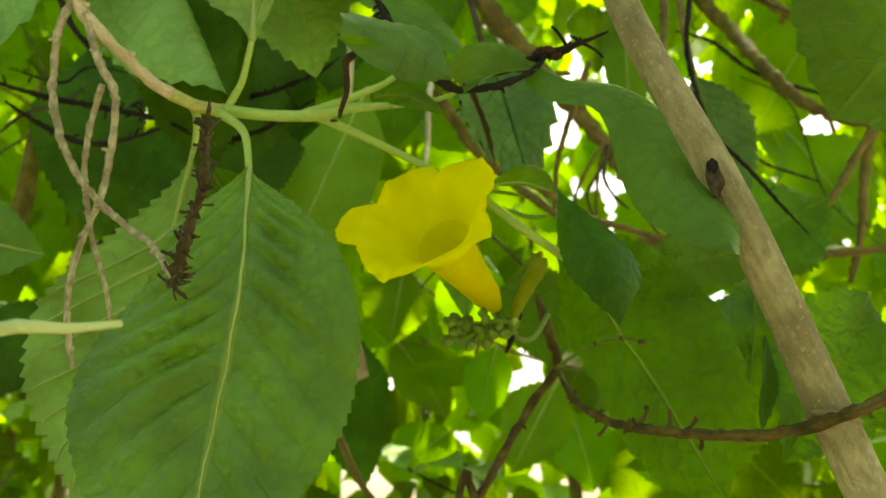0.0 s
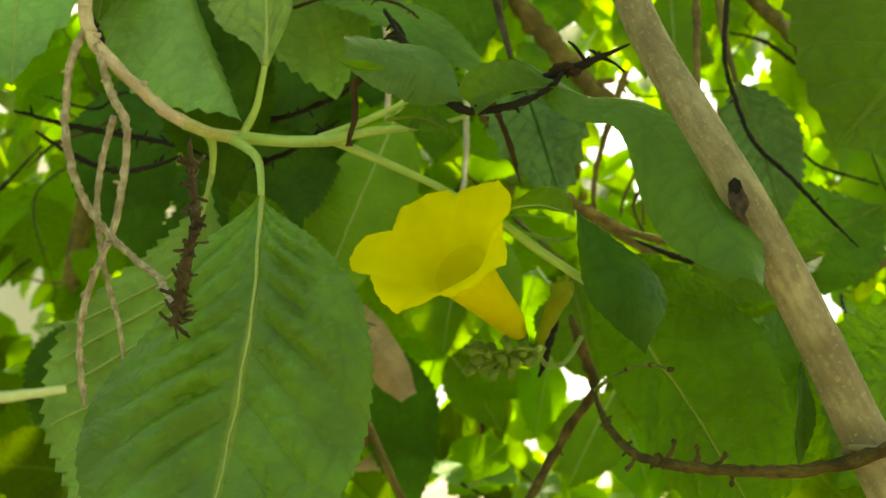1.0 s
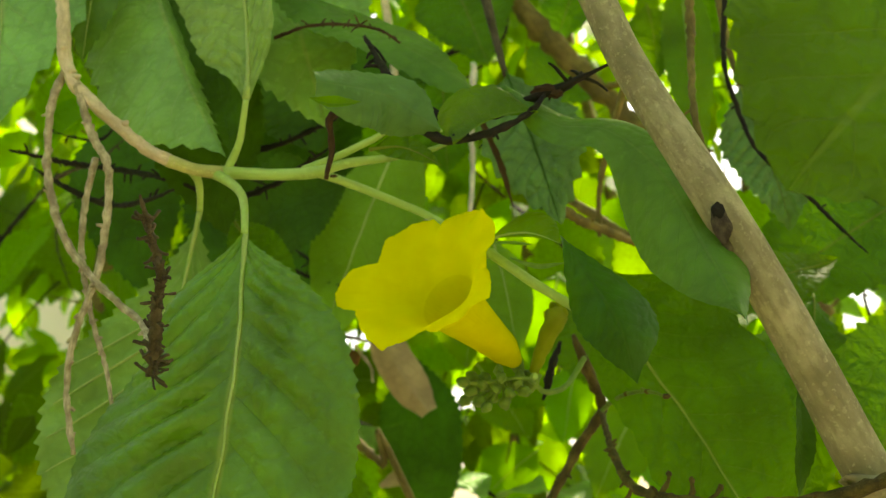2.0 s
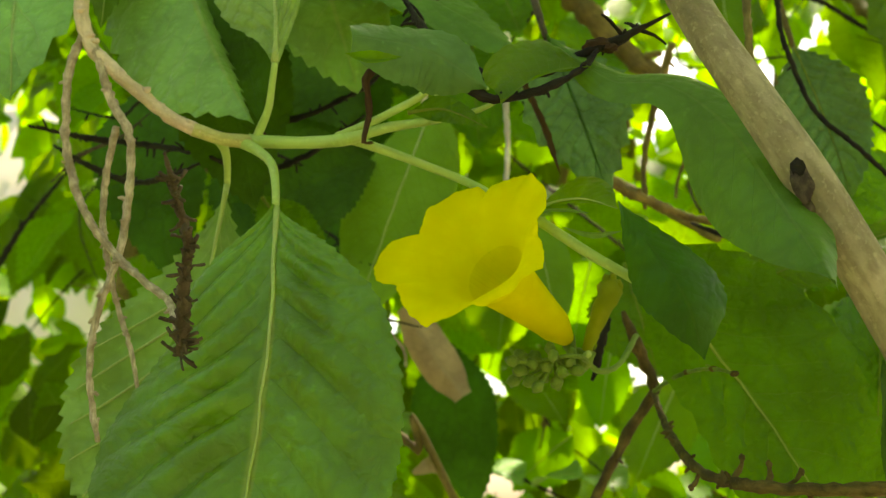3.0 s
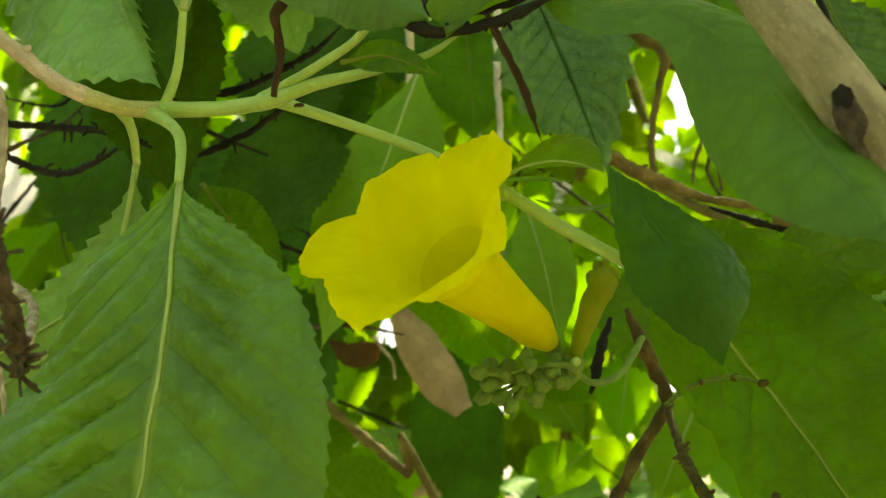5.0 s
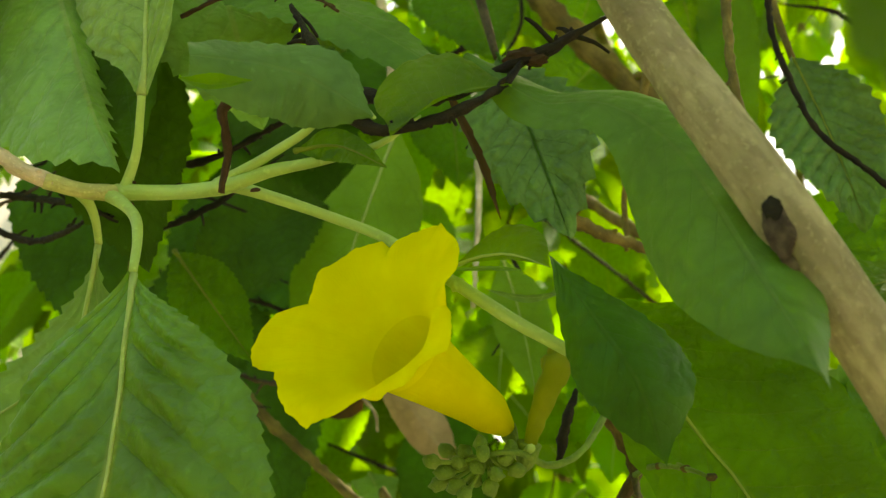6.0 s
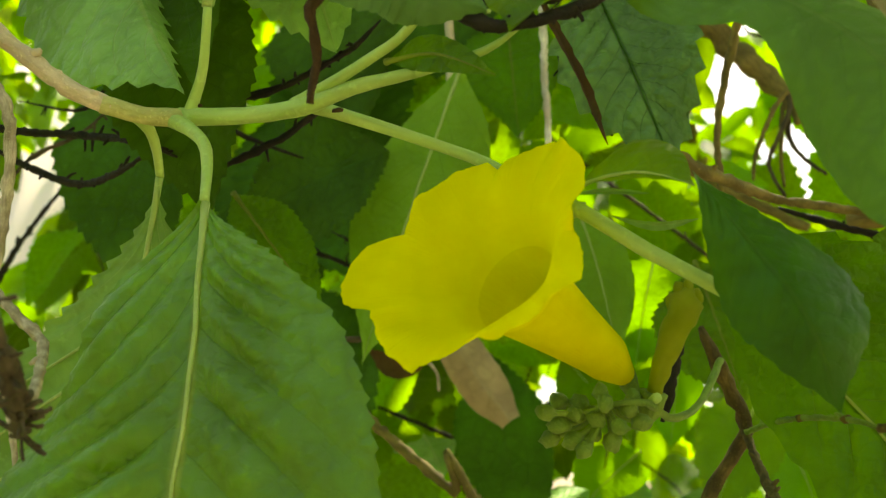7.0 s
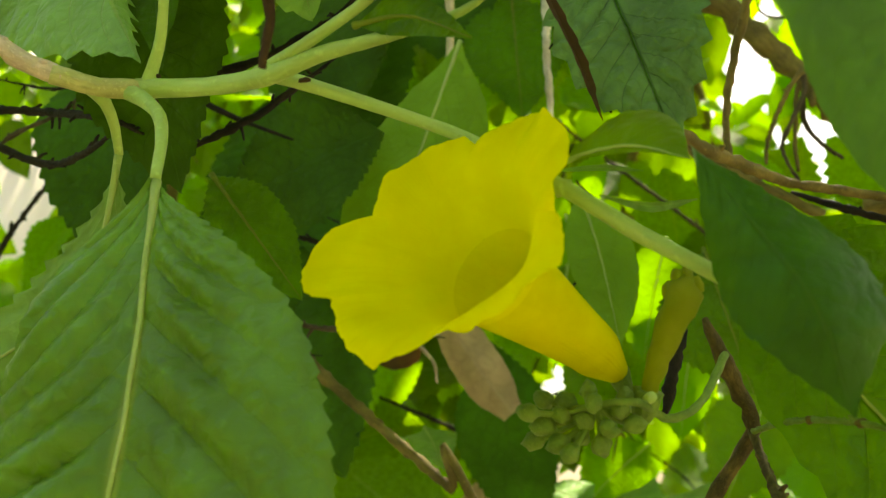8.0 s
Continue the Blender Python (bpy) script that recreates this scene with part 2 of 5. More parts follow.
BARK_FAR = bark_material("bark_limb", (0.24, 0.18, 0.052), (0.105, 0.08, 0.022), scale=70.0)
BARK_PALE = bark_material("wood_bleached", (0.80, 0.74, 0.62), (0.48, 0.42, 0.33), scale=120.0)
# rib green darkened to match the shade put into these leaves
RIB_SHADE_TONE = bark_material("rib_shade_tone", (0.20, 0.25, 0.03), (0.15, 0.20, 0.02), scale=60.0, rough=0.7, stretch=0.15)
RIB_BROAD = bark_material("rib_broad", (0.30, 0.39, 0.07), (0.23, 0.32, 0.05), scale=60.0, rough=0.7, stretch=0.15)
RIB = bark_material("rib_pale_green", (0.42, 0.52, 0.17), (0.32, 0.43, 0.11), scale=60.0, rough=0.5, stretch=0.15)
RIB_UNDER = bark_material("rib_underside", (0.52, 0.60, 0.30), (0.42, 0.50, 0.22), scale=60.0, rough=0.6, stretch=0.15)
PETAL = petal_material("petal_yellow", (0.86, 0.80, 0.004), (0.80, 0.73, 0.004), share=0.40)
TUBE = petal_material("tube_yellow", (0.80, 0.735, 0.005), (0.73, 0.66, 0.005), share=0.38)
BUD = petal_material("bud_yellow_green", (0.40, 0.43, 0.03), (0.28, 0.33, 0.02), share=0.4)
BUD_GREEN = bark_material("bud_green", (0.19, 0.29, 0.045), (0.11, 0.19, 0.025), scale=150.0, rough=0.6, stretch=0.2)

# ---- shapes ----


def part(name, bm, mat, parent, label=""):
    me = bpy.data.meshes.new(name)
    bm.to_mesh(me)
    bm.free()
    me.shade_smooth()
    me.materials.append(mat)
    ob = new(name, me)
    ob.parent = parent
    return tagged(ob, label)


def thing(name, label, category, group="", kind=""):
    return tagged(new(name), label, category, group, kind)


def curve_points(points, step):
    """A smooth line through the points, with the share of the way from point to point."""
    pts = [Vector(p) for p in points]
    pts = [pts[0] * 2 - pts[1]] + pts + [pts[-1] * 2 - pts[-2]]
    line = []
    for i in range(1, len(pts) - 2):
        a, b, c, d = pts[i - 1:i + 3]
        n = max(2, int((c - b).length / step))
        for k in range(n):
            t = k / n
            line.append((0.5 * (2 * b + (c - a) * t + (2 * a - 5 * b + 4 * c - d) * t * t + (3 * b - a - 3 * c + d) * t ** 3), i - 1 + t))
    line.append((pts[-2], len(pts) - 3.0))
    return line


def rod(points, radii, sides=10, step=0.004, rough=0.08, seed=0, bm=None):
    """A tapered, slightly uneven round stem through the points."""
    bm = bm or bmesh.new()
    uv = bm.loops.layers.uv.get("bark") or bm.loops.layers.uv.new("bark")
    radii = radii if isinstance(radii, (list, tuple)) else [radii] * len(points)
    line = curve_points(points, step)
    rings, along, last = [], 0.0, None
    tangent = (line[1][0] - line[0][0]).normalized()
    across = tangent.orthogonal().normalized()
    for i, (p, s) in enumerate(line):
        ahead = (line[min(i + 1, len(line) - 1)][0] - line[max(i - 1, 0)][0]).normalized()
        across = (across - ahead * across.dot(ahead)).normalized()
        up = ahead.cross(across)
        k = min(int(s), len(radii) - 2)
        r = radii[k] + (radii[k + 1] - radii[k]) * (s - k)
        along += (p - last).length if last else 0.0
        last = p
        ring = []
        for j in range(sides):
            a = 2 * math.pi * j / sides
            n = noise.noise(p * (0.9 / max(r, 1e-4)) * 0.35 + Vector((math.cos(a), math.sin(a), seed * 3.1)) * 0.8)
            ring.append(bm.verts.new(p + (across * math.cos(a) + up * math.sin(a)) * r * (1 + rough * 2 * n)))
        rings.append((ring, along, r))
    for (a, va, ra), (b, vb, rb) in zip(rings, rings[1:]):
        for j in range(sides):
            k = (j + 1) % sides
            f = bm.faces.new((a[j], a[k], b[k], b[j]))
            for loop, (u, v) in zip(f.loops, ((j, va), (j + 1, va), (j + 1, vb), (j, vb))):
                loop[uv].uv = (u / sides * 2 * math.pi * ra, v)
    for ring, tip in ((rings[0][0], line[0][0]), (rings[-1][0], line[-1][0])):
        c = bm.verts.new(tip)
        for j in range(sides):
            bm.faces.new((ring[j], ring[(j + 1) % sides], c))
    bmesh.ops.recalc_face_normals(bm, faces=bm.faces)
    return bm


def bead(bm, centre, size, seed=0, stretch=(1, 1, 1), fine=2, lumpy=0.38):
    """An uneven small lump."""
    made = bmesh.ops.create_icosphere(bm, subdivisions=fine, radius=1.0)["verts"]
    for v in made:
        n = noise.noise(v.co * 1.7 + Vector((seed * 5.3, 0, 0))) + .5 * noise.noise(v.co * 4.5 + Vector((seed * 2.3, 0, 0)))
        v.co = Vector(centre) + Vector([c * s for c, s in zip(v.co, stretch)]) * size * (1 + lumpy * n)
    return bm


class Leaf:
    """The form of a leaf: base at the origin, tip at (0, length, 0), face along +z."""

    def __init__(self, length, width, teeth=20, tooth=0.07, fold=10.0, bow=0.06, ripple=0.012, wave=0.02, widest=0.45, point=1.0, sway=0.0, seed=0, twist=0.0, swell=1.0, skew=0.0, shoulder=0.0):
        self.skew = skew
        self.swell = swell
        self.length, self.width, self.teeth, self.tooth, self.fold, self.bow = length, width, teeth, tooth, math.tan(radians(fold)), bow
        self.ripple, self.wave, self.widest, self.point, self.sway, self.seed, self.twist = ripple, wave, widest, point, sway, seed, twist
        self.shoulder = shoulder or swell
        rim, self.arc = [(self.half(i / 200), self.length * i / 200) for i in range(201)], [0.0]
        for (a, b), (c, d) in zip(rim, rim[1:]):
            self.arc.append(self.arc[-1] + math.hypot(c - a, d - b))

    def along(self, v):
        """The share of the outline's length up to v."""
        i = min(199, int(v * 200))
        return (self.arc[i] + (self.arc[i + 1] - self.arc[i]) * (v * 200 - i)) / self.arc[-1]

    def half(self, v, swell=0.0):
        w = self.widest
        q = v / w * 0.5 if v < w else 0.5 + (v - w) / (1 - w) * 0.5
        s = math.sin(math.pi * q)
        return 0.5 * self.width * (s ** ((swell or self.swell) if v < w else 0.8 * self.point + 0.1))

    def phase(self, s, v):
        """Counts the side veins: a whole number on each of them, unevenly spaced."""
        side = 3.7 if s > 0 else 0.0
        drift = .55 * noise.noise(Vector((v * 2.6 + abs(s) * .5, self.seed * 1.3 + side, 1.0))) * min(1, v * 6)
        return v * VEINS - abs(s) * SLANT * (1.15 - .45 * v) + drift + side

    def at(self, s, v, lift=0.0):
        half = self.half(v, self.shoulder if s > 0 else self.swell)
        far = self.along(v)
        edge = max(0.0, abs(s) - 0.72) / 0.28
        saw = (far * self.teeth) % 1.0
        jag = (saw ** 1.15 if saw < 0.81 else (1 - saw) / 0.25) - 0.4
        big = noise.noise(Vector((v * 5.0, self.seed * 1.7 + (3.0 if s > 0 else 0.0), 0.0)))
        slope = (self.half(min(.999, v + .01)) - self.half(max(.001, v - .01))) / (.02 * self.length)
        out = self.tooth * self.width * jag * edge * min(1, far * 7, (1 - far) * 12) / math.hypot(1, slope)
        x = s * half * (1 + 0.07 * edge * big) * (1 + (self.skew if s > 0 else -self.skew)) + (out if s > 0 else -out)
        y = self.length * v - out * slope
        z = abs(x) * self.fold + self.bow * self.length * 4 * v * (1 - v)
        pucker = abs(math.sin(math.pi * self.phase(s, v))) ** 0.85
        z += self.ripple * (.5 + 1.1 * abs(noise.noise(Vector((v * 4.0, s * 1.5, self.seed * 2.3))))) * self.width * (pucker - 0.5) * min(1, abs(s) * 4) * math.sin(math.pi * min(1, v * 1.05)) ** 0.5 * min(1, v * 3.5)
        z += self.wave * self.width * abs(s) ** 1.5 * math.sin(v * 9.0 + (1.3 if s > 0 else 0.0) + self.seed)
        z += 0.02 * self.width * noise.noise(Vector((x, y, self.seed * 0.3)) * (3.2 / self.width))
        x += self.sway * self.length * 4 * v * (1 - v)
        t = self.twist * v
        return Vector((x * math.cos(t) - z * math.sin(t), y, x * math.sin(t) + z * math.cos(t) + lift))

    def blade(self, across=12, per_tooth=5):
        bm = bmesh.new()
        uv = bm.loops.layers.uv.new("leaf")
        vein = bm.loops.layers.uv.new("vein")
        rows = max(12, self.teeth * per_tooth)
        grid = []
        way = np.interp(np.linspace(0, self.arc[-1], rows + 1), self.arc, np.linspace(0, 1, 201))
        for i in range(rows + 1):
            v = min(0.999, max(0.001, float(way[i])))
            grid.append([(bm.verts.new(self.at(s, v)), (s * 0.5 + 0.5, v)) for s in (2 * j / across - 1 for j in range(across + 1))])
        for a, b in zip(grid, grid[1:]):
            for j in range(across):
                quad = (a[j], a[j + 1], b[j + 1], b[j])
                f = bm.faces.new([q[0] for q in quad])
                for loop, q in zip(f.loops, quad):
                    loop[uv].uv = q[1]
                    loop[vein].uv = (self.phase(q[1][0] * 2 - 1 or (j + .5 - across / 2) * 1e-6, q[1][1]), 0)
        return bm

    def rib(self, radius, face=1):
        steps = [k / 14 * .99 for k in range(15)]
        pts = [self.at((0.0 if v == 0 else .007) * (-1) ** k, v, 0.3 * radius * face) for k, v in enumerate(steps)]
        return rod(pts, [radius * (1 - .88 * v + .6 * math.exp(-14 * v)) for v in steps], 8, self.length / 40, 0.03)

    def vein(self, side, k, radius, face=1):
        pts = []
        for s in (0.02, 0.25, 0.5, 0.72, 0.9):
            lo, hi = 0.0, 1.0
            for _ in range(24):
                v = (lo + hi) / 2
                lo, hi = (v, hi) if self.phase(side * s, v) < k + (4 if side > 0 else 0) else (lo, v)
            if v > 0.97:
                break
            pts.append(self.at(side * s, v, 0.5 * radius * face))
        return rod(pts, [radius * q for q in (1.0, 0.85, 0.65, 0.45, 0.25)[:len(pts)]], 6, self.length / 30, 0.03) if len(pts) > 2 else None


class BentLeaf(Leaf):
    """A leaf along a curved midrib, with its own half-widths on both sides, each half folded up (+) or back (-) by degrees."""

    def __init__(self, spine, left, right, facing, teeth=20, tooth=.05, fold_left=0.0, fold_right=0.0, curl_left=0.0, curl_right=0.0, ripple=.03, wave=.02, seed=0):
        self.base = Vector(spine[0])
        self.line = [p - self.base for p, _ in curve_points(spine, .002)]
        self.run = [0.0]
        for a, b in zip(self.line, self.line[1:]):
            self.run.append(self.run[-1] + (b - a).length)
        self.left, self.right, self.facing = left, right, Vector(facing)
        self.folds = {-1: (radians(fold_left), radians(curl_left)), 1: (radians(fold_right), radians(curl_right))}
        self.teeth, self.tooth, self.ripple, self.wave, self.seed = teeth, tooth, ripple, wave, seed
        self.length, self.width = self.run[-1], max(left) + max(right)
        rim, self.arc = [(self.side(1, i / 200), self.length * i / 200) for i in range(201)], [0.0]
        for (a, b), (c, d) in zip(rim, rim[1:]):
            self.arc.append(self.arc[-1] + math.hypot(c - a, d - b))

    def side(self, s, v):
        w = self.right if s > 0 else self.left
        x = min(.9999, max(0.0, v)) * (len(w) - 1)
        i, t = int(x), x - int(x)
        a, b, c, d = w[max(0, i - 1)], w[i], w[i + 1], w[min(len(w) - 1, i + 2)]
        return max(.00005, .5 * (2 * b + (c - a) * t + (2 * a - 5 * b + 4 * c - d) * t * t + (3 * b - a - 3 * c + d) * t ** 3))

    def spot(self, v):
        d = v * self.run[-1]
        i = min(len(self.line) - 2, max(0, int(np.searchsorted(self.run, d)) - 1))
        t = (d - self.run[i]) / max(1e-9, self.run[i + 1] - self.run[i])
        a, b = self.line[max(0, i - 2)], self.line[min(len(self.line) - 1, i + 3)]
        ahead = (b - a).normalized()
        out = (self.facing - ahead * self.facing.dot(ahead)).normalized()
        return self.line[i].lerp(self.line[i + 1], t), ahead, out, ahead.cross(out)

    def at(self, s, v, lift=0.0):
        p, ahead, out, across = self.spot(v)
        sign = 1 if s > 0 else -1
        half, far = self.side(s, v), self.along(v)
        edge = max(0.0, abs(s) - 0.75) / 0.25
        saw = (far * self.teeth + (.3 if s > 0 else 0)) % 1.0
        size = 1 + .5 * noise.noise(Vector((math.floor(far * self.teeth), self.seed, sign)) * .77)
        jag = ((saw ** 1.2 if saw < 0.8 else (1 - saw) / 0.26) - 0.45) * size
        slope = (self.side(s, min(.999, v + .01)) - self.side(s, max(.001, v - .01))) / (.02 * self.length)
        push = self.tooth * self.width * jag * edge * min(1, far * 7, (1 - far) * 12) / math.hypot(1, slope)
        big = noise.noise(Vector((v * 4.0, self.seed * 1.7 + sign, 0.0)))
        x = abs(s) * half * (1 + .05 * edge * big) + push
        fold, curl = self.folds[sign]
        bend = fold + curl * abs(s)
        pucker = abs(math.sin(math.pi * self.phase(s, v))) ** 0.8
        z = self.ripple * (.45 + 1.2 * abs(noise.noise(Vector((v * 4.0, s * 1.5, self.seed * 2.3))))) * self.width * (pucker - .6) * min(1, abs(s) * 4) * (1 - .75 * abs(s) ** 2) * min(1, v * 6, (1 - v) * 4)
        z += self.wave * self.width * abs(s) ** 1.6 * (math.sin(v * 8.0 + sign * 1.1 + self.seed) + .6 * noise.noise(Vector((v * 7.0, sign, self.seed))))
        z += .018 * self.width * noise.noise(Vector((x * sign, v * self.length, self.seed * .3)) * (4.5 / self.width))
        return p + across * (sign * x * math.cos(bend)) + out * (x * math.sin(bend) + z * math.cos(bend) + lift) - ahead * push * slope * .6


def leaf_pose(base, tip, facing):
    base, tip, facing = Vector(base), Vector(tip), Vector(facing)
    ahead = (tip - base).normalized()
    out = (facing - ahead * facing.dot(ahead)).normalized()
    m = Matrix((ahead.cross(out), ahead, out)).transposed().to_4x4()
    m.translation = base
    return m


CAMERA_SIDE = (0.0, -1.0, -0.25)


def leaf_on(owner, base, tip, width, mat, facing=CAMERA_SIDE, rib_mat=None, rib=0.0007, veins=0.0, label="", petiole=None, petiole_mat=None, petiole_radius=0.0009, across=12, **form):
    """A leaf with its midrib, side veins and stalk, on a twig."""
    shape = Leaf((Vector(tip) - Vector(base)).length, width, **form)
    ob = part("leaf", shape.blade(across), mat, owner, label)
    ob.matrix_basis = leaf_pose(base, tip, facing)
    if rib_mat:
        part("midrib", shape.rib(rib), rib_mat, ob)
        if veins:
            for k in range(2, int(VEINS) - 1):
                for side in (-1, 1):
                    line = shape.vein(side, k, veins)
                    if line:
                        part("side_vein", line, rib_mat, ob)
    if petiole:
        stalk = part("petiole", rod(petiole, [petiole_radius * (1.35 - .65 * (i / (len(petiole) - 1)) ** .5) for i in range(len(petiole))], 10, 0.002, 0.05), petiole_mat or STEM_GREEN, owner)
    return ob


def bent_leaf(owner, spine, left, right, mat, facing=CAMERA_SIDE, rib_mat=None, rib=0.0005, label="", across=24, petiole=None, petiole_radius=.0011, name="leaf", **form):
    """A leaf that follows a curved midrib, with its stalk, on a twig."""
    shape = BentLeaf(spine, left, right, facing, **form)
    ob = part(name, shape.blade(across), mat, owner, label)
    ob.location = shape.base
    if rib_mat:
        part("midrib", shape.rib(rib), rib_mat, ob)
    if petiole:
        part("petiole", rod(petiole, [petiole_radius * (1.35 - .65 * (i / (len(petiole) - 1)) ** .5) for i in range(len(petiole))], 10, 0.002, 0.05), STEM_GREEN, owner)
    return ob


def thorny(points, radius, mat, owner, name, spurs=8, seed=1, spur=0.004, thin=0.5, free=False):
    """A dry twig with short spurs along it."""
    rng = random.Random(seed)
    radii = [radius * (1 - 0.45 * i / (len(points) - 1)) for i in range(len(points))]
    if free:
        radii[0], radii[-1] = radius * .3, radius * .2
    wood = part(name, rod(points, radii, 8, max(.0013, min(.003, radius * 1.1)), 0.32, seed), mat, owner)
    line = curve_points(points, 0.003)
    for _ in range(spurs):
        p = line[rng.randrange(1, len(line) - 1)][0]
        way = Vector((rng.uniform(-1, 1), rng.uniform(-0.6, 0.6), rng.uniform(-1, 1))).normalized()
        long = spur * (.25 + rng.random() ** 2)
        part("spur", rod([p, p + way * long * 0.6 + Vector((0, 0, long * 0.1)), p + way * long], [radius * thin, radius * thin * .8, radius * thin * .5], 6, 0.002, 0.25, seed), mat, wood)
    return wood


# ---- ground ----
bm = bmesh.new()
bmesh.ops.create_grid(bm, x_segments=60, y_segments=60, size=1.0)
for v in bm.verts:
    v.co = Vector((math.copysign(abs(v.co.x) ** 3, v.co.x) * 1500, math.copysign(abs(v.co.y) ** 3, v.co.y) * 1500, 0.0))
    v.co.z = 0.03 * noise.noise(v.co * 1.3)
# soil colour raised so the unseen ground bounces warm light upward
mat, nodes, links, skin, out = material("soil")
coord = nodes.new("ShaderNodeTexCoord")
links.new(mix_colour(nodes, links, noise_tex(nodes, links, 3.0, 8.0, coord.outputs["Object"]), (0.24, 0.19, 0.13), (0.42, 0.35, 0.25)), skin.inputs["Base Color"])
skin.inputs["Roughness"].default_value = 0.95
ground = part("ground", bm, mat, None)
tagged(ground, "soil under the shrubs, coloured pale to bounce light", "ground", kind="structure")

# wall added and painted pale for sunlit pinkish patches, sized to the gaps
bm = bmesh.new()
bmesh.ops.create_cube(bm, size=1.0, matrix=Matrix.Translation((-4.2, 4.9, 2.05)) @ Matrix.Diagonal((6.0, .25, 4.3, 1)))
bmesh.ops.bevel(bm, geom=bm.edges[:], offset=.02, segments=2, affect="EDGES")
mat, nodes, links, skin, out = material("wall_pale_pink")
coord = nodes.new("ShaderNodeTexCoord")
tone = mix_colour(nodes, links, ramp(nodes, links, noise_tex(nodes, links, 1.6, 6.0, coord.outputs["Object"]), .3, .7), (0.80, 0.66, 0.56), (0.90, 0.80, 0.72))
links.new(tone, skin.inputs["Base Color"])
skin.inputs["Roughness"].default_value = 0.9
tagged(part("wall_back", bm, mat, None), "added pale pinkish wall filling bright gaps behind the shrubs", "wall", kind="structure")

# ---- flowering twig ----
twig = thing("flowering_twig", "arching shrub twig, tan turning green, with toothed leaves", "twig")
part("stem", rod([(-0.0997, 0.2500, 1.6711), (-0.0973, 0.2500, 1.6514), (-0.0951, 0.2500, 1.6348), (-0.0887, 0.2510, 1.6255), (-0.0761, 0.2550, 1.6139), (-0.0696, 0.2590, 1.6104)],
     [.0018, .0017, .00175, .0017, .0016, .0016], 14, .0015, .14, 1), STEM_TAN, twig, "tan woody stem")
part("stem", rod([(-0.0710, 0.2580, 1.6109), (-0.0648, 0.2620, 1.6093), (-0.0570, 0.2640, 1.6085)], [.00163, .0016, .0017], 14, .002, .06, 1), STEM_OLIVE, twig, "stem turning from tan to green")
part("shoot", rod([(-0.0589, 0.2640, 1.6090), (-0.0459, 0.2620, 1.6066), (-0.0336, 0.2560, 1.6041), (-0.0237, 0.2520, 1.6044), (-0.0120, 0.2470, 1.6032)],
     [.0017, .0015, .0015, .0012, .0009], 14, .002, .04, 2), STEM_GREEN, twig, "fresh green shoot")
part("side_shoot", rod([(-0.0358, 0.2580, 1.6058), (-0.0280, 0.2530, 1.6060), (-0.0206, 0.2490, 1.6072), (-0.0143, 0.2450, 1.6082), (-0.0094, 0.2420, 1.6109)], [.0010, .001, .0009, .0008, .0008], 10, .002, .04, 3), STEM_GREEN, twig)
part("flower_stalk", rod([(-0.0344, 0.2575, 1.6052), (-0.0306, 0.2600, 1.6046), (-0.0250, 0.2620, 1.6026), (-0.0145, 0.2630, 1.5978), (-0.0049, 0.2620, 1.5925), (0.0034, 0.2550, 1.5847), (0.0102, 0.2470, 1.5783), (0.0192, 0.2460, 1.5709), (0.0285, 0.2480, 1.5648), (0.0338, 0.2540, 1.5621)],
     [.0012, .0012, .0011, .001, .001, .001, .0011, .0011, .001, .0008], 12, .002, .04, 4), STEM_GREEN, twig)
for p, size in (((-0.0570, 0.2640, 1.6085), .0020), ((-0.0332, 0.2560, 1.6042), .0017), ((0.0102, 0.2470, 1.5783), .0013)):
    part("node", bead(bmesh.new(), p, size, 1, (1.1, 1, .9)), STEM_GREEN, twig)

for k, (x, y, z, size) in enumerate(((-.0957, .2485, 1.6400, .0009), (-.0935, .2490, 1.6335, .0011), (-.0920, .2490, 1.6318, .0009), (-.0850, .2508, 1.6228, .0008), (-.0802, .2522, 1.6195, .0010), (-.0770, .2540, 1.6160, .0007), (-.0715, .2562, 1.6122, .0008))):
    part("knob", bead(bmesh.new(), (x, y, z), size, k, (1.2, .8, .8)), STEM_TAN, twig)
for p, way in (((-0.0554, 0.2635, 1.6104), (1.2, .8, .5)), ((-0.0548, 0.2615, 1.6051), (1.2, .8, .5)), ((-0.0283, 0.2585, 1.6037), (1.3, .7, .6))):
    part("leaf_scar", bead(bmesh.new(), p, .00075, 3, way), BARK_RED, twig, "small brown leaf scar")
bent_leaf(twig, [(-0.0478, 0.2485, 1.5872), (-0.0472, 0.2450, 1.5747), (-0.0467, 0.2405, 1.5570), (-0.0481, 0.2365, 1.5379), (-0.0497, 0.2330, 1.5232), (-0.0510, 0.2270, 1.5062), (-0.0509, 0.2170, 1.4862)],
          [0.0003, 0.013, 0.0238, 0.0293, 0.0291, 0.0271, 0.0218, 0.0124, 0.0002], [0.0003, 0.0165, 0.0222, 0.0293, 0.0338, 0.0332, 0.0264, 0.0151, 0.0002],
          LEAF, (-.06, -1, .12), RIB, .00050, "large toothed green leaf with a pale midrib", 48,
          [(-0.0608, 0.2640, 1.6090), (-0.0560, 0.2610, 1.6052), (-0.0515, 0.2570, 1.6005), (-0.0494, 0.2535, 1.5945), (-0.0478, 0.2485, 1.5872)], .0012,
          teeth=40, tooth=.015, fold_left=8, fold_right=10, curl_left=-10, curl_right=-14, ripple=.052, wave=.03, seed=1)
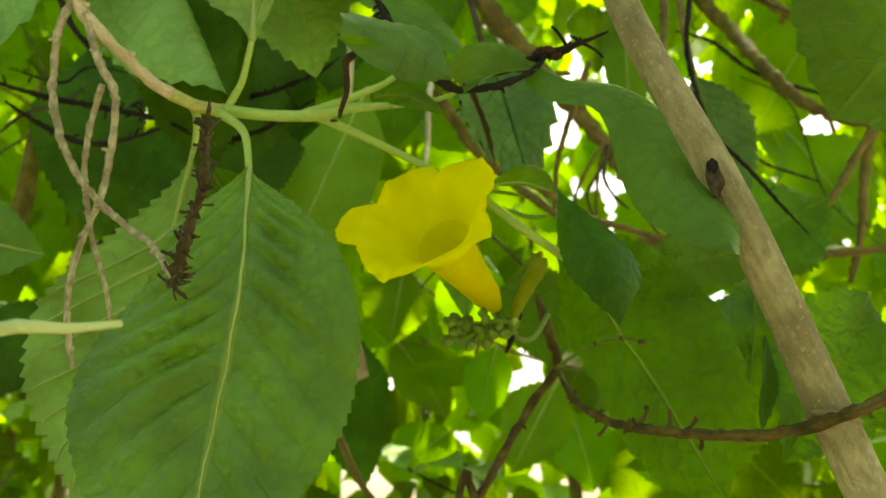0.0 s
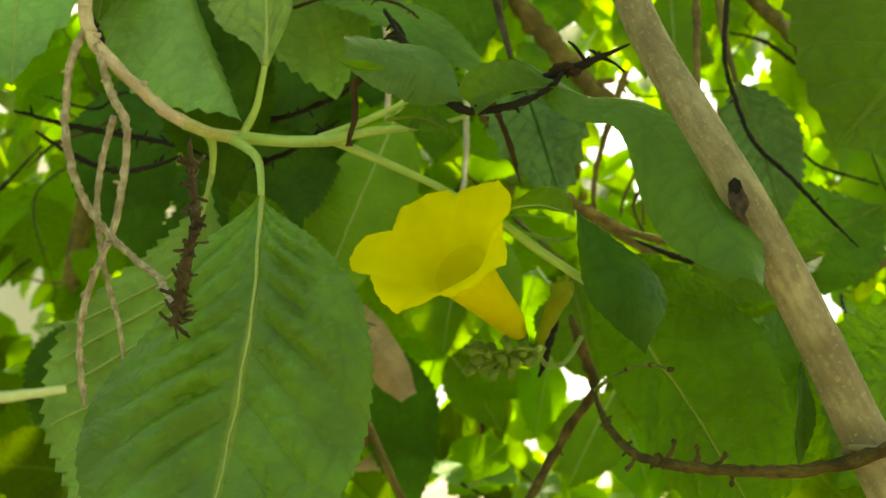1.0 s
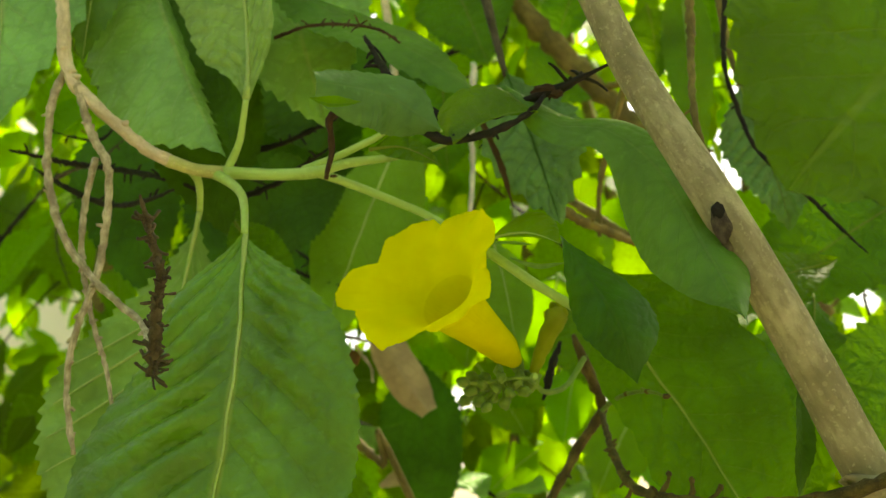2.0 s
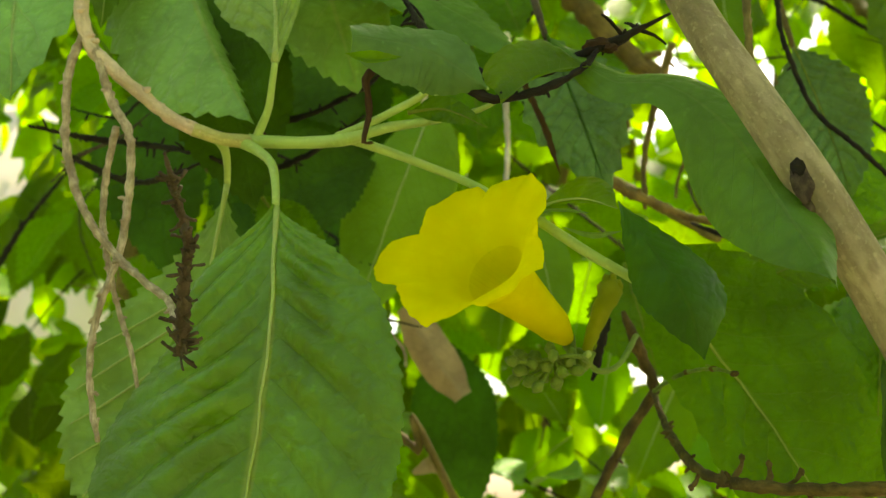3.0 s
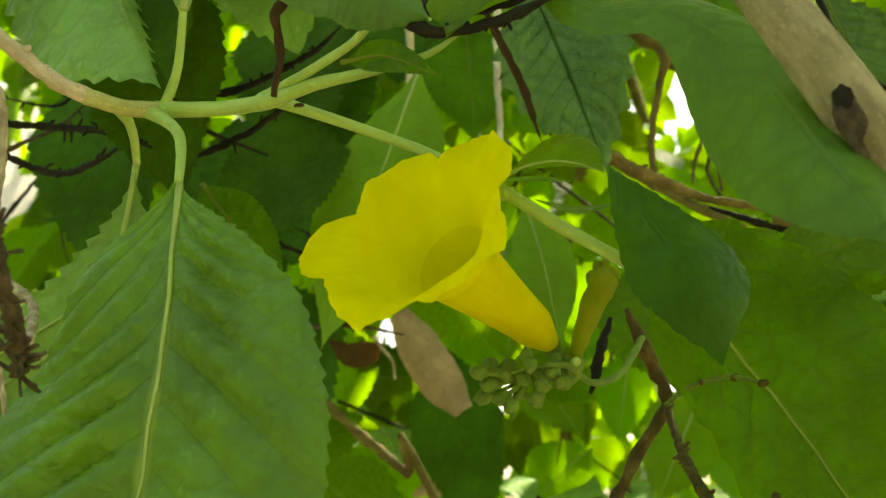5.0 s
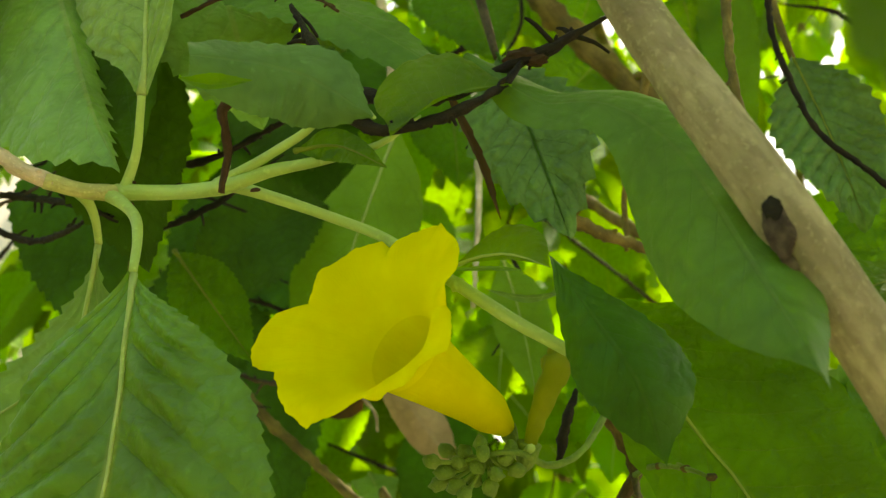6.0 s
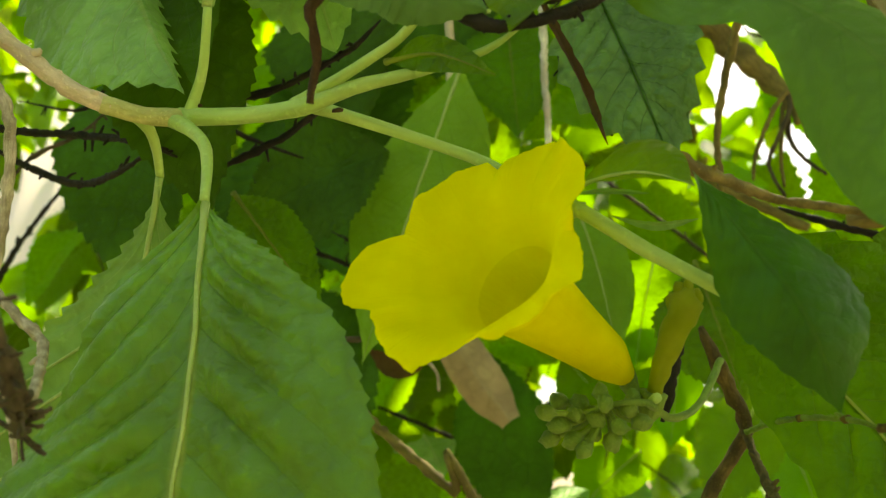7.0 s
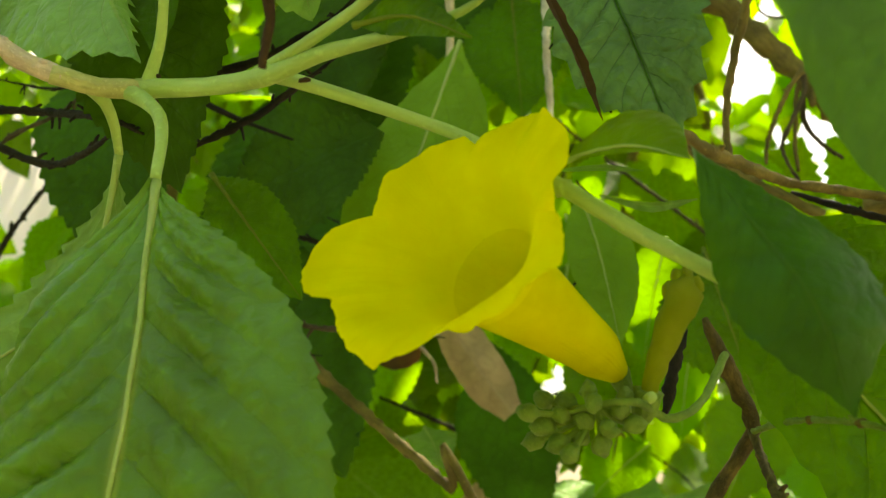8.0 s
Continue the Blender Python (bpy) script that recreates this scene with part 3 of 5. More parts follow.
leaf_on(twig, (-0.0682, 0.2752, 1.6022), (-0.0869, 0.2660, 1.5052), .058, LEAF_UNDER, (.15, -1, .1), RIB, .0005, .00042, "pale underside of a toothed leaf with raised veins",
        [(-0.0663, 0.2620, 1.6097), (-0.0658, 0.2660, 1.6083), (-0.0668, 0.2710, 1.6058), (-0.0681, 0.2750, 1.6025)], None, .0011, 32,
        teeth=30, tooth=.034, fold=-4, bow=-.04, ripple=-.022, wave=.02, widest=.58, swell=1.5, seed=2, shoulder=1.6)
bent_leaf(twig, [(-0.0501, 0.2560, 1.6251), (-0.0502, 0.2580, 1.6355), (-0.0523, 0.2620, 1.6528), (-0.0569, 0.2700, 1.6780), (-0.0637, 0.2800, 1.7108)],
          [0.0008, 0.0141, 0.0195, 0.0215, 0.0151, 0.0002], [0.001, 0.0103, 0.0092, 0.011, 0.0083, 0.0002],
          LEAF_YOUNG, (-.1, -1, .1), RIB, .0006, "young green leaf rising from the node", 32,
          [(-0.0573, 0.2640, 1.6084), (-0.0558, 0.2630, 1.6115), (-0.0528, 0.2600, 1.6159), (-0.0501, 0.2560, 1.6251)], .0011,
          teeth=15, tooth=.03, fold_left=6, fold_right=30, curl_left=-12, ripple=.055, wave=.05, seed=3)
bent_leaf(twig, [(-0.0172, 0.2480, 1.6060), (-0.0086, 0.2445, 1.6045), (0.0007, 0.2405, 1.5979)],
          [0.0002, 0.0029, 0.0031, 0.002, 0.0001], [0.0002, 0.0023, 0.0027, 0.0018, 0.0001],
          LEAF_SHADE_TONE, (0, -1, .2), RIB_SHADE_TONE, .0004, "green leaf at the shoot's end", 14, teeth=10, tooth=.02, fold_left=10, fold_right=-15, wave=.06, seed=32)

# ---- leaves hanging above ----
upper = thing("leafy_twig", "green leafy twig hanging over the flowering one", "twig")
part("stem", rod([(-0.1559, 0.3300, 1.7719), (-0.1513, 0.3300, 1.7670), (-0.1038, 0.3200, 1.7435), (-0.0569, 0.3000, 1.7082)], [.0022, .002, .0018, .0009], 10, .004, .08, 5), STEM_TAN, upper)
bent_leaf(upper, [(-0.1039, 0.3000, 1.7239), (-0.0890, 0.2880, 1.6815), (-0.0771, 0.2780, 1.6518), (-0.0666, 0.2680, 1.6297), (-0.0566, 0.2600, 1.6115)],
          [0.0011, 0.0059, 0.0066, 0.0068, 0.0055, 0.0002], [0.0007, 0.0180, 0.0258, 0.0262, 0.0205, 0.0001],
          LEAF_PALE_LIT, (.05, -1, .1), None, .0006, "toothed green leaf folded along its midrib", 34,
          teeth=20, tooth=.11, fold_left=-50, fold_right=4, curl_right=-12, curl_left=-20, ripple=.03, wave=.03, seed=4)
# stands in for the folded leaf's shaded half, shade put into its colour
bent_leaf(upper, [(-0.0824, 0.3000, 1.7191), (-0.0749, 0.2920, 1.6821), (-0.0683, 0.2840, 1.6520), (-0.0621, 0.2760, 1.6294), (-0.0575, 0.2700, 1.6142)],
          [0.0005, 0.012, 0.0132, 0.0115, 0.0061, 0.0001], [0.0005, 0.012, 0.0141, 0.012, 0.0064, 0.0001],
          LEAF_DARK, (.1, -1, -.2), None, .0005, "added leaf coloured dark for the folded leaf's shaded half", 16, teeth=12, tooth=.03, fold_left=6, fold_right=6, ripple=.03, wave=.04, seed=31)
leaf_on(upper, (-0.1513, 0.3300, 1.7665), (-0.1161, 0.2550, 1.6211), .056, LEAF_PALE_LIT, (.2, -1, .1), RIB, .0006, 0, "toothed green leaf at the twig's end", across=14,
        teeth=18, tooth=.062, fold=6, bow=.06, ripple=.04, wave=.03, widest=.62, seed=5)
leaf_on(upper, (-0.0967, 0.2750, 1.7060), (-0.1034, 0.2750, 1.6488), .019, LEAF_DULL, (.3, -1, 0), RIB, .0005, teeth=18, tooth=.05, fold=10, bow=.03, seed=6)
leaf_on(upper, (-0.0569, 0.3000, 1.7078), (-0.0371, 0.2900, 1.6301), .048, LEAF_PALE_LIT, (-.1, -1, .5), None, .0005, teeth=20, tooth=.04, fold=6, bow=.03, ripple=.03, seed=7, across=14)
leaf_on(upper, (-0.0534, 0.2850, 1.6720), (0.0095, 0.2700, 1.6262), .022, LEAF_DULL, (.2, -1, .9), None, .0005, teeth=18, tooth=.06, fold=-12, bow=.05, ripple=.03, wave=.06, seed=8, across=12)
bent_leaf(twig, [(-0.0220, 0.2120, 1.6081), (-0.0157, 0.2160, 1.6083), (-0.0074, 0.2220, 1.6073), (0.0023, 0.2255, 1.6004)],
          [0.0034, 0.0097, 0.0099, 0.0066, 0.0001], [0.003, 0.0072, 0.0087, 0.0066, 0.0001],
          LEAF_MATT, (-.1, -1, .25), None, .0004, "bluish green leaf with a curled edge", 18,
          [(-0.0094, 0.2420, 1.6109), (-0.0020, 0.2360, 1.6072), (0.0023, 0.2255, 1.6004)], .0004,
          teeth=14, tooth=.02, fold_left=-8, fold_right=-10, curl_left=-18, curl_right=-20, ripple=.02, wave=.07, seed=9)
bent_leaf(twig, [(-0.0233, 0.2115, 1.6044), (-0.0189, 0.2115, 1.6027), (-0.0128, 0.2130, 1.6032)],
          [0.0001, 0.0011, 0.0017, 0.001, 0.0001], [0.0001, 0.0007, 0.0009, 0.0007, 0.0001],
          LEAF_LIT_TONE, (0, -1, -.5), None, .0003, "bright rolled leaf margin", 8, teeth=6, tooth=.03, fold_left=10, fold_right=40, wave=.05, seed=19)
thorny([(-0.0446, 0.2620, 1.6445), (-0.0348, 0.2600, 1.6460), (-0.0242, 0.2580, 1.6444), (-0.0155, 0.2580, 1.6419), (-0.0107, 0.2580, 1.6380)], .0005, BARK_RED, upper, "withered_edge", 22, 46, .0028, .6)

# ---- drooping leaves by the branch ----
droop = thing("leafy_twig", "twig with drooping leaves beside the grey branch", "twig")
part("stem", rod([(-0.0120, 0.2470, 1.6032), (-0.0009, 0.2430, 1.6032), (0.0074, 0.2380, 1.6052)], [.0009, .0006, .0002], 10, .002, .04, 6), STEM_GREEN, droop)
bent_leaf(droop, [(0.0047, 0.2245, 1.5971), (0.0107, 0.2280, 1.6022), (0.0167, 0.2320, 1.6058), (0.0233, 0.2340, 1.6068)],
          [0.0001, 0.0109, 0.0142, 0.0102, 0.0002], [0.0001, 0.0009, 0.0011, 0.0009, 0.0001],
          LEAF_LIT_TONE, (-.1, -1, .1), None, .0005, "bright green folded leaf base", 16, teeth=10, tooth=.012, curl_left=-20, fold_right=50, wave=.08, seed=10)
bent_leaf(droop, [(0.0156, 0.2370, 1.6149), (0.0268, 0.2360, 1.6044), (0.0379, 0.2320, 1.6004), (0.0468, 0.2240, 1.5881), (0.0521, 0.2100, 1.5684), (0.0561, 0.1945, 1.5495)],
          [0.0013, 0.0076, 0.0081, 0.0096, 0.0091, 0.0065, 0.0001], [0.0013, 0.0054, 0.006, 0.0111, 0.0115, 0.0077, 0.0001],
          LEAF_DULL, (-.2, -1, .35), None, .0003, "long dull green leaf drooping past the branch", 22,
          teeth=18, tooth=.012, fold_left=-10, fold_right=-6, curl_left=-25, curl_right=-18, ripple=.02, wave=.09, seed=11)
bent_leaf(droop, [(0.0087, 0.2460, 1.5807), (0.0154, 0.2430, 1.5814), (0.0209, 0.2400, 1.5801), (0.0262, 0.2370, 1.5767)],
          [0.0001, 0.0039, 0.0077, 0.0054, 0.0001], [0.0001, 0.0011, 0.0014, 0.0012, 0.0001],
          LEAF_LIT_TONE, (0, -1, .35), RIB, .0004, "small bright leaf at the stalk's node", 16, teeth=9, tooth=.02, fold_left=6, fold_right=25, curl_left=-20, wave=.04, seed=12)
bent_leaf(droop, [(0.0087, 0.2480, 1.5811), (0.0149, 0.2500, 1.5814), (0.0206, 0.2520, 1.5809)],
          [0.0001, 0.0004, 0.0005, 0.0004, 0.0001], [0.0001, 0.0004, 0.0005, 0.0004, 0.0001],
          LEAF_UNDER, (0, -1, -.4), None, .0004, "narrow young leaf at the stalk's node", 8, teeth=8, tooth=.04, fold_left=30, fold_right=30, wave=.05, seed=14)
bent_leaf(droop, [(0.0145, 0.2500, 1.5777), (0.0209, 0.2530, 1.5762), (0.0273, 0.2560, 1.5773)],
          [0.0001, 0.0004, 0.0006, 0.0005, 0.0001], [0.0001, 0.0006, 0.0009, 0.0006, 0.0001],
          LEAF_UNDER, (0, -1, -.3), None, .0004, "narrow young leaf at the stalk's node", 8, teeth=8, tooth=.04, fold_left=30, fold_right=20, wave=.06, seed=24)
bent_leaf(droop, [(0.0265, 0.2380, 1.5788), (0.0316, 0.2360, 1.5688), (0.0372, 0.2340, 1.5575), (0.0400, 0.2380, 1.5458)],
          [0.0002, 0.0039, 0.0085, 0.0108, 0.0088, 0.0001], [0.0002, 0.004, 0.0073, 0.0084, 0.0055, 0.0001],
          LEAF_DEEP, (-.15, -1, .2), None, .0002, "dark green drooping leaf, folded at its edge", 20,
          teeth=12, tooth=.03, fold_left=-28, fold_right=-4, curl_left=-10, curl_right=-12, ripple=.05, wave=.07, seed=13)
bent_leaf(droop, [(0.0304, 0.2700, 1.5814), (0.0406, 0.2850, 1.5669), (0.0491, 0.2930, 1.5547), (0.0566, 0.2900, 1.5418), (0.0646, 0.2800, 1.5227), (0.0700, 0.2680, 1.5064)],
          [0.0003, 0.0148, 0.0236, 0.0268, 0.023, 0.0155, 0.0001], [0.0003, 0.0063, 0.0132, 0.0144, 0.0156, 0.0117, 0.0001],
          LEAF_SHADE_TONE, (-.15, -1, .05), RIB_BROAD, .00048, "broad translucent green leaf with a pale midrib", 26,
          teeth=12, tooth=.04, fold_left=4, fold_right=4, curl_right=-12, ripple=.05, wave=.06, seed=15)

leaf_on(droop, (0.1156, 0.3600, 1.5981), (0.0565, 0.3350, 1.5754), .024, LEAF_SHADE_TONE, (-.1, -1, .3), RIB_SHADE_TONE, .0003, 0, "dull green leaf behind the branch", teeth=16, tooth=.05, fold=10, bow=.06, ripple=.04, wave=.10, widest=.45, seed=26, across=12)
leaf_on(droop, (0.1051, 0.3450, 1.5706), (0.0593, 0.3250, 1.5557), .020, LEAF_DULL, (-.1, -1, -.5), RIB_SHADE_TONE, .0003, 0, "dull green leaf with a curled pale margin", teeth=14, tooth=.04, fold=-16, bow=.08, ripple=.04, wave=.16, widest=.5, seed=27, across=12)
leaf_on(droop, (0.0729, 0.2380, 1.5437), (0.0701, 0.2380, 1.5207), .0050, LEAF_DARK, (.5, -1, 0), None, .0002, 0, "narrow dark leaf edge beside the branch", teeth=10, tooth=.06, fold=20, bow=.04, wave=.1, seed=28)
leaf_on(droop, (0.1037, 0.3450, 1.5845), (0.0888, 0.3300, 1.5185), .034, LEAF_SHADE_TONE, (.3, -1, .2), RIB_SHADE_TONE, .0003, 0, "green leaf behind the branch, coloured dark for shade", teeth=18, tooth=.05, fold=8, bow=.05, ripple=.04, wave=.06, widest=.45, seed=29, across=12)
leaf_on(droop, (0.1415, 0.3450, 1.5777), (0.1015, 0.3250, 1.5201), .046, LEAF_SHADE_TONE, (.2, -1, .2), RIB_SHADE_TONE, .0003, 0, "green leaf beyond the branch, coloured dark for shade", teeth=18, tooth=.05, fold=8, bow=.05, ripple=.04, wave=.06, widest=.45, seed=30, across=12)
leaf_on(droop, (0.1591, 0.4200, 1.6346), (0.0909, 0.4000, 1.5917), .048, LEAF_SHADE_TONE, (.1, -1, .3), RIB_SHADE_TONE, .0003, 0, "green leaf behind the branch, coloured dark for shade", teeth=18, tooth=.05, fold=8, bow=.05, ripple=.04, wave=.06, widest=.45, seed=34, across=12)

# ---- close leaves at the edges ----
close = thing("leafy_twig", "twig with a broad green leaf close to the lens", "twig")
part("stem", rod([(.125, .24, 1.40), (.17, .22, 1.5), (.15, .17, 1.61), (.125, .15, 1.62), (.108, .142, 1.607), (.0955, .138, 1.598)], [.0022, .002, .0018, .0016, .0012, .0009], 10, .003, .05, 7), STEM_GREEN, close)
leaf_on(close, (.0975, .138, 1.599), (.0505, .130, 1.552), .055, LEAF_SHADE_TONE, (-.2, -1, .1), None, .0006, 0, "broad green leaf close by", teeth=20, tooth=.025, fold=6, bow=.05, point=.7, seed=17, across=12)
close = thing("leafy_twig", "thin pale twig with a small green leaf", "twig")
part("stem", rod([(-.16, .14, -.03), (-.15, .13, .8), (-.13, .118, 1.44), (-.095, .115, 1.523), (-0.0558, 0.1150, 1.5213), (-0.0466, 0.1150, 1.5221), (-0.0421, 0.1180, 1.5224), (-0.0374, 0.1220, 1.5237)], [.004, .003, .0016, .0012, .0009, .0008, .0006, .0004], 10, .004, .1, 8), RIB_UNDER, close)
leaf_on(close, (-0.0671, 0.1200, 1.5350), (-0.0461, 0.1200, 1.5314), .014, LEAF_DULL, (.1, -1, .1), RIB, .0003, 0, "dull green leaf end", teeth=14, tooth=.03, fold=6, bow=.05, seed=18)

# ---- grey branch ----
branch = thing("branch", "smooth grey-brown shrub branch with a dark knot", "branch")
part("wood", rod([(0.0295, 0.2140, 1.6388), (0.0355, 0.2140, 1.6259), (0.0420, 0.2130, 1.6066), (0.0506, 0.2120, 1.5877), (0.0590, 0.2120, 1.5700), (0.0696, 0.2160, 1.5473), (0.0785, 0.2200, 1.5268), (0.0870, 0.2220, 1.5065), (0.0981, 0.2250, 1.4825), (0.1250, 0.2400, 1.4000), (0.1600, 0.2700, 1.2000), (0.2000, 0.3200, 0.7000), (0.2000, 0.3500, -0.0500)],
     [0.00352, 0.00361, 0.0037, 0.00387, 0.00414, 0.00431, 0.00458, 0.00475, 0.00493, 0.006, 0.0065, 0.008, 0.01], 24, .003, .012, 9), BARK_GREY, branch)
KNOT = Vector((0.0557, 0.2076, 1.5726))
part("knot", bead(bmesh.new(), KNOT + Vector((.0003, .0007, -.0012)), .0023, 7, (.85, .32, 1.75), 4, .22), BARK_KNOT, branch, "dark scarred knot")
# raised dark lump whose colour stands for the shade inside the knot
part("hollow", bead(bmesh.new(), KNOT + Vector((-.0001, .0002, .0006)), .0014, 5, (.95, .22, 1.25), 3, .3), BARK_DARK, branch, "flat dark lump standing in for the knot's shaded cavity")
part("scar", bead(bmesh.new(), (0.0569, .2093, 1.5674), .0012, 21, (.9, .3, 1.9), 3, .3), BARK_KNOT, branch, "dark ridged scar below the knot")
bm = bmesh.new()
bead(bm, (0.0792, 0.2195, 1.5231), .0052, 6, (1.05, .85, .5), 4)
part("collar", bm, BARK_GREY, branch, "swollen joint where a side twig leaves")
side = thing("dead_twig", "bare brown side twig with short spurs on the grey branch", "twig")
thorny([(0.0908, 0.2100, 1.5276), (0.0799, 0.2120, 1.5228), (0.0705, 0.2220, 1.5204), (0.0599, 0.2260, 1.5200), (0.0454, 0.2300, 1.5215), (0.0379, 0.2480, 1.5256), (0.0366, 0.3000, 1.5371), (0.0359, 0.3350, 1.5512)],
       .0015, BARK_STALK, side, "wood", 60, 3, .0022, .34)
for k, (a, b) in enumerate((((0.0426, 0.2360, 1.5227), (0.0446, 0.2350, 1.5268)), ((0.0476, 0.2295, 1.5213), (0.0484, 0.2290, 1.5252)), ((0.0504, 0.2285, 1.5209), (0.0536, 0.2280, 1.5236)), ((0.0539, 0.2280, 1.5205), (0.0545, 0.2280, 1.5179)), ((0.0379, 0.2480, 1.5256), (0.0360, 0.2470, 1.5222)))):
    a, b = Vector(a), Vector(b)
    stub = part("spur", rod([a, a * .45 + b * .55 + Vector((.0004, 0, -.0002)), b], [.0006, .00042, .00036], 8, .0008, .45, 5 + k), BARK_STALK, side)
    part("scale", bead(bmesh.new(), b, .0006, 90 + k, (1, .8, 1.2)), BARK_STALK, stub)
    part("scale", bead(bmesh.new(), a * .6 + b * .4 + Vector((.0005, 0, 0)), .00045, 95 + k, (1.3, .8, .8)), BARK_STALK, stub)

# ---- flower stem behind ----
spray = thing("flower_spray", "brown branching stem carrying flower buds", "stem")
thorny([(0.0290, 0.3220, 1.5720), (0.0313, 0.3260, 1.5657), (0.0337, 0.3310, 1.5595), (0.0359, 0.3350, 1.5512), (0.0267, 0.3350, 1.5378), (0.0112, 0.3300, 1.5110), (0.0027, 0.3300, 1.4914), (-.02, .33, 1.2), (-.05, .36, .6), (-.06, .38, -.04)],
       .0018, BARK_STALK, spray, "wood", 40, 4, .004, .4, True)
part("withered_style", rod([(0.0252, 0.3220, 1.5701), (0.0227, 0.3200, 1.5642), (0.0210, 0.3200, 1.5587), (0.0190, 0.3200, 1.5532)], [.0006, .0011, .0013, .0005], 8, .001, .3, 8), BARK_DARK, spray, "dark withered flower remnant")
SIDE = [(0.0359, 0.3340, 1.5507), (0.0378, 0.3050, 1.5500), (0.0402, 0.2760, 1.5484), (0.0436, 0.2560, 1.5462), (0.0470, 0.2500, 1.5442)]
thorny(SIDE, .0006, BUD_GREEN, spray, "bud_stem", 10, 6, .002)
for k, p in enumerate(SIDE[2:]):
    part("joint", bead(bmesh.new(), p, .0008, 50 + k, (1.1, .9, .8)), BARK_STALK, spray)
centre = Vector((0.0107, 0.2640, 1.5517))
K = .152 / 1888
part("bud_stalk", rod([Vector((0.0315, 0.3150, 1.5637)), Vector((0.0257, 0.2980, 1.5540)), Vector((0.0203, 0.2800, 1.5504)), centre + Vector((70 * K, 0, 0)), centre, centre + Vector((-60 * K, 0, -20 * K))],
     [.0008, .0007, .0007, .0006, .0005, .0004], 8, .002, .15, 11), BUD_GREEN, spray)
cluster = thing("bud_cluster", "cluster of small fuzzy green flower buds", "flower buds")
for i in range(17):
    rng = random.Random(40 + i)
    a, q = i * 2.4, .0008 + .0017 * math.sqrt(i)
    c = centre + Vector((-35 * K + q * math.cos(a) * 1.15, rng.uniform(-.004, .004), -24 * K + q * math.sin(a) * .62))
    long = rng.uniform(1.0, 1.25)
    tilt = Vector((c.x - centre.x, 0, c.z - centre.z + .003))
    bm = bead(bmesh.new(), (0, 0, 0), rng.uniform(.0013, .0017), i, (.95, .9, long))
    b = part("bud", bm, BUD_GREEN, cluster)
    b.matrix_basis = Matrix.Translation(c) @ tilt.to_track_quat("Z", "Y").to_matrix().to_4x4()
    away = b.matrix_basis.inverted()
    stalk = [c, c * .5 + centre * .5 + Vector((0, .001, -.0006)), centre]
    part("pedicel", rod([away @ p for p in stalk], [.0005, .0004, .0004], 6, .001, .1, i), BUD_GREEN, b)

# ---- yellow flower ----
flower = thing("trumpet_flower", "bright yellow trumpet flower with five ruffled lobes", "flower")
FOOT = Vector((0.0130, 0.2720, 1.5585))
AXIS = Vector((-.4569, -.8214, .3414)).normalized()
RIGHT = AXIS.cross(Vector((0, 0, 1))).normalized()
UP = RIGHT.cross(AXIS)
LONG, MOUTH = .0390, .0072
SEAMS = [radians(a) for a in (26, 88, 175, 256, 335)]
# the rim of the five uneven lobes: degrees round the axis and reach in millimetres
RIM = ((-3, 22.7), (16, 21.9), (26, 16.0), (40, 17.2), (64, 19.5), (82, 18.4), (88, 16.4), (100, 19.0), (114, 20.6), (140, 20.0), (160, 17.4), (175, 15.2), (188, 17.2),
       (204, 20.9), (225, 18.5), (256, 13.7), (271, 16.6), (287, 18.6), (323, 17.1), (335, 17.0), (347, 21.7), (357, 22.7))
# how far the lobes lean forward (+) or back (-), in millimetres
LEAN = ((8, 3.5), (60, -2.0), (118, -4.0), (180, -2.0), (210, 0.0), (287, 1.5), (368, 3.5))


def corolla(a, s):
    """A point of the flower at the angle a, s from its foot (0) over the throat (1) to the rim (2)."""
    deg = math.degrees(a) % 360
    reach = .001 * float(np.interp(deg if deg < 357 else deg - 360, [q[0] for q in RIM], [q[1] for q in RIM]))
    lean = .001 * float(np.interp(deg if deg >= 8 else deg + 360, [q[0] for q in LEAN], [q[1] for q in LEAN]))
    seam = min(abs((a - q + math.pi) % (2 * math.pi) - math.pi) for q in SEAMS)
    groove = max(0.0, 1 - seam / .35) ** 1.5
    u = min(1.0, s)
    limb = max(0.0, s - 1.0)
    ruffle = noise.noise(Vector((math.cos(a) * 2.4, math.sin(a) * 2.4, limb * 1.2)))
    edge = noise.noise(Vector((math.cos(a) * 9, math.sin(a) * 9, 4.0))) + .6 * noise.noise(Vector((math.cos(a) * 24, math.sin(a) * 24, 1.0)))
    tube = .0013 + .0024 * min(1, u / .16) ** .7 + .0035 * max(0.0, (u - .05) / .95) ** 1.3
    full = .0155 + (reach - .0155) * limb ** 1.5
    r = tube + (full - MOUTH) * limb ** 1.05 * (1 + .035 * edge * limb ** 2)
    z = LONG * (.74 * u + .26 * (1 - (1 - limb) ** 1.8)) + lean * limb ** 1.5 + .0026 * ruffle * limb ** 1.3 - .0014 * groove * limb + .0016 * math.sin(a * 9) * limb ** 4 * ruffle
    droop = Vector((.0010, 0, -.0018)) * max(0.0, 1 - u / .24) ** 1.6
    return FOOT + AXIS * z + droop + (RIGHT * math.cos(a) + UP * math.sin(a)) * r


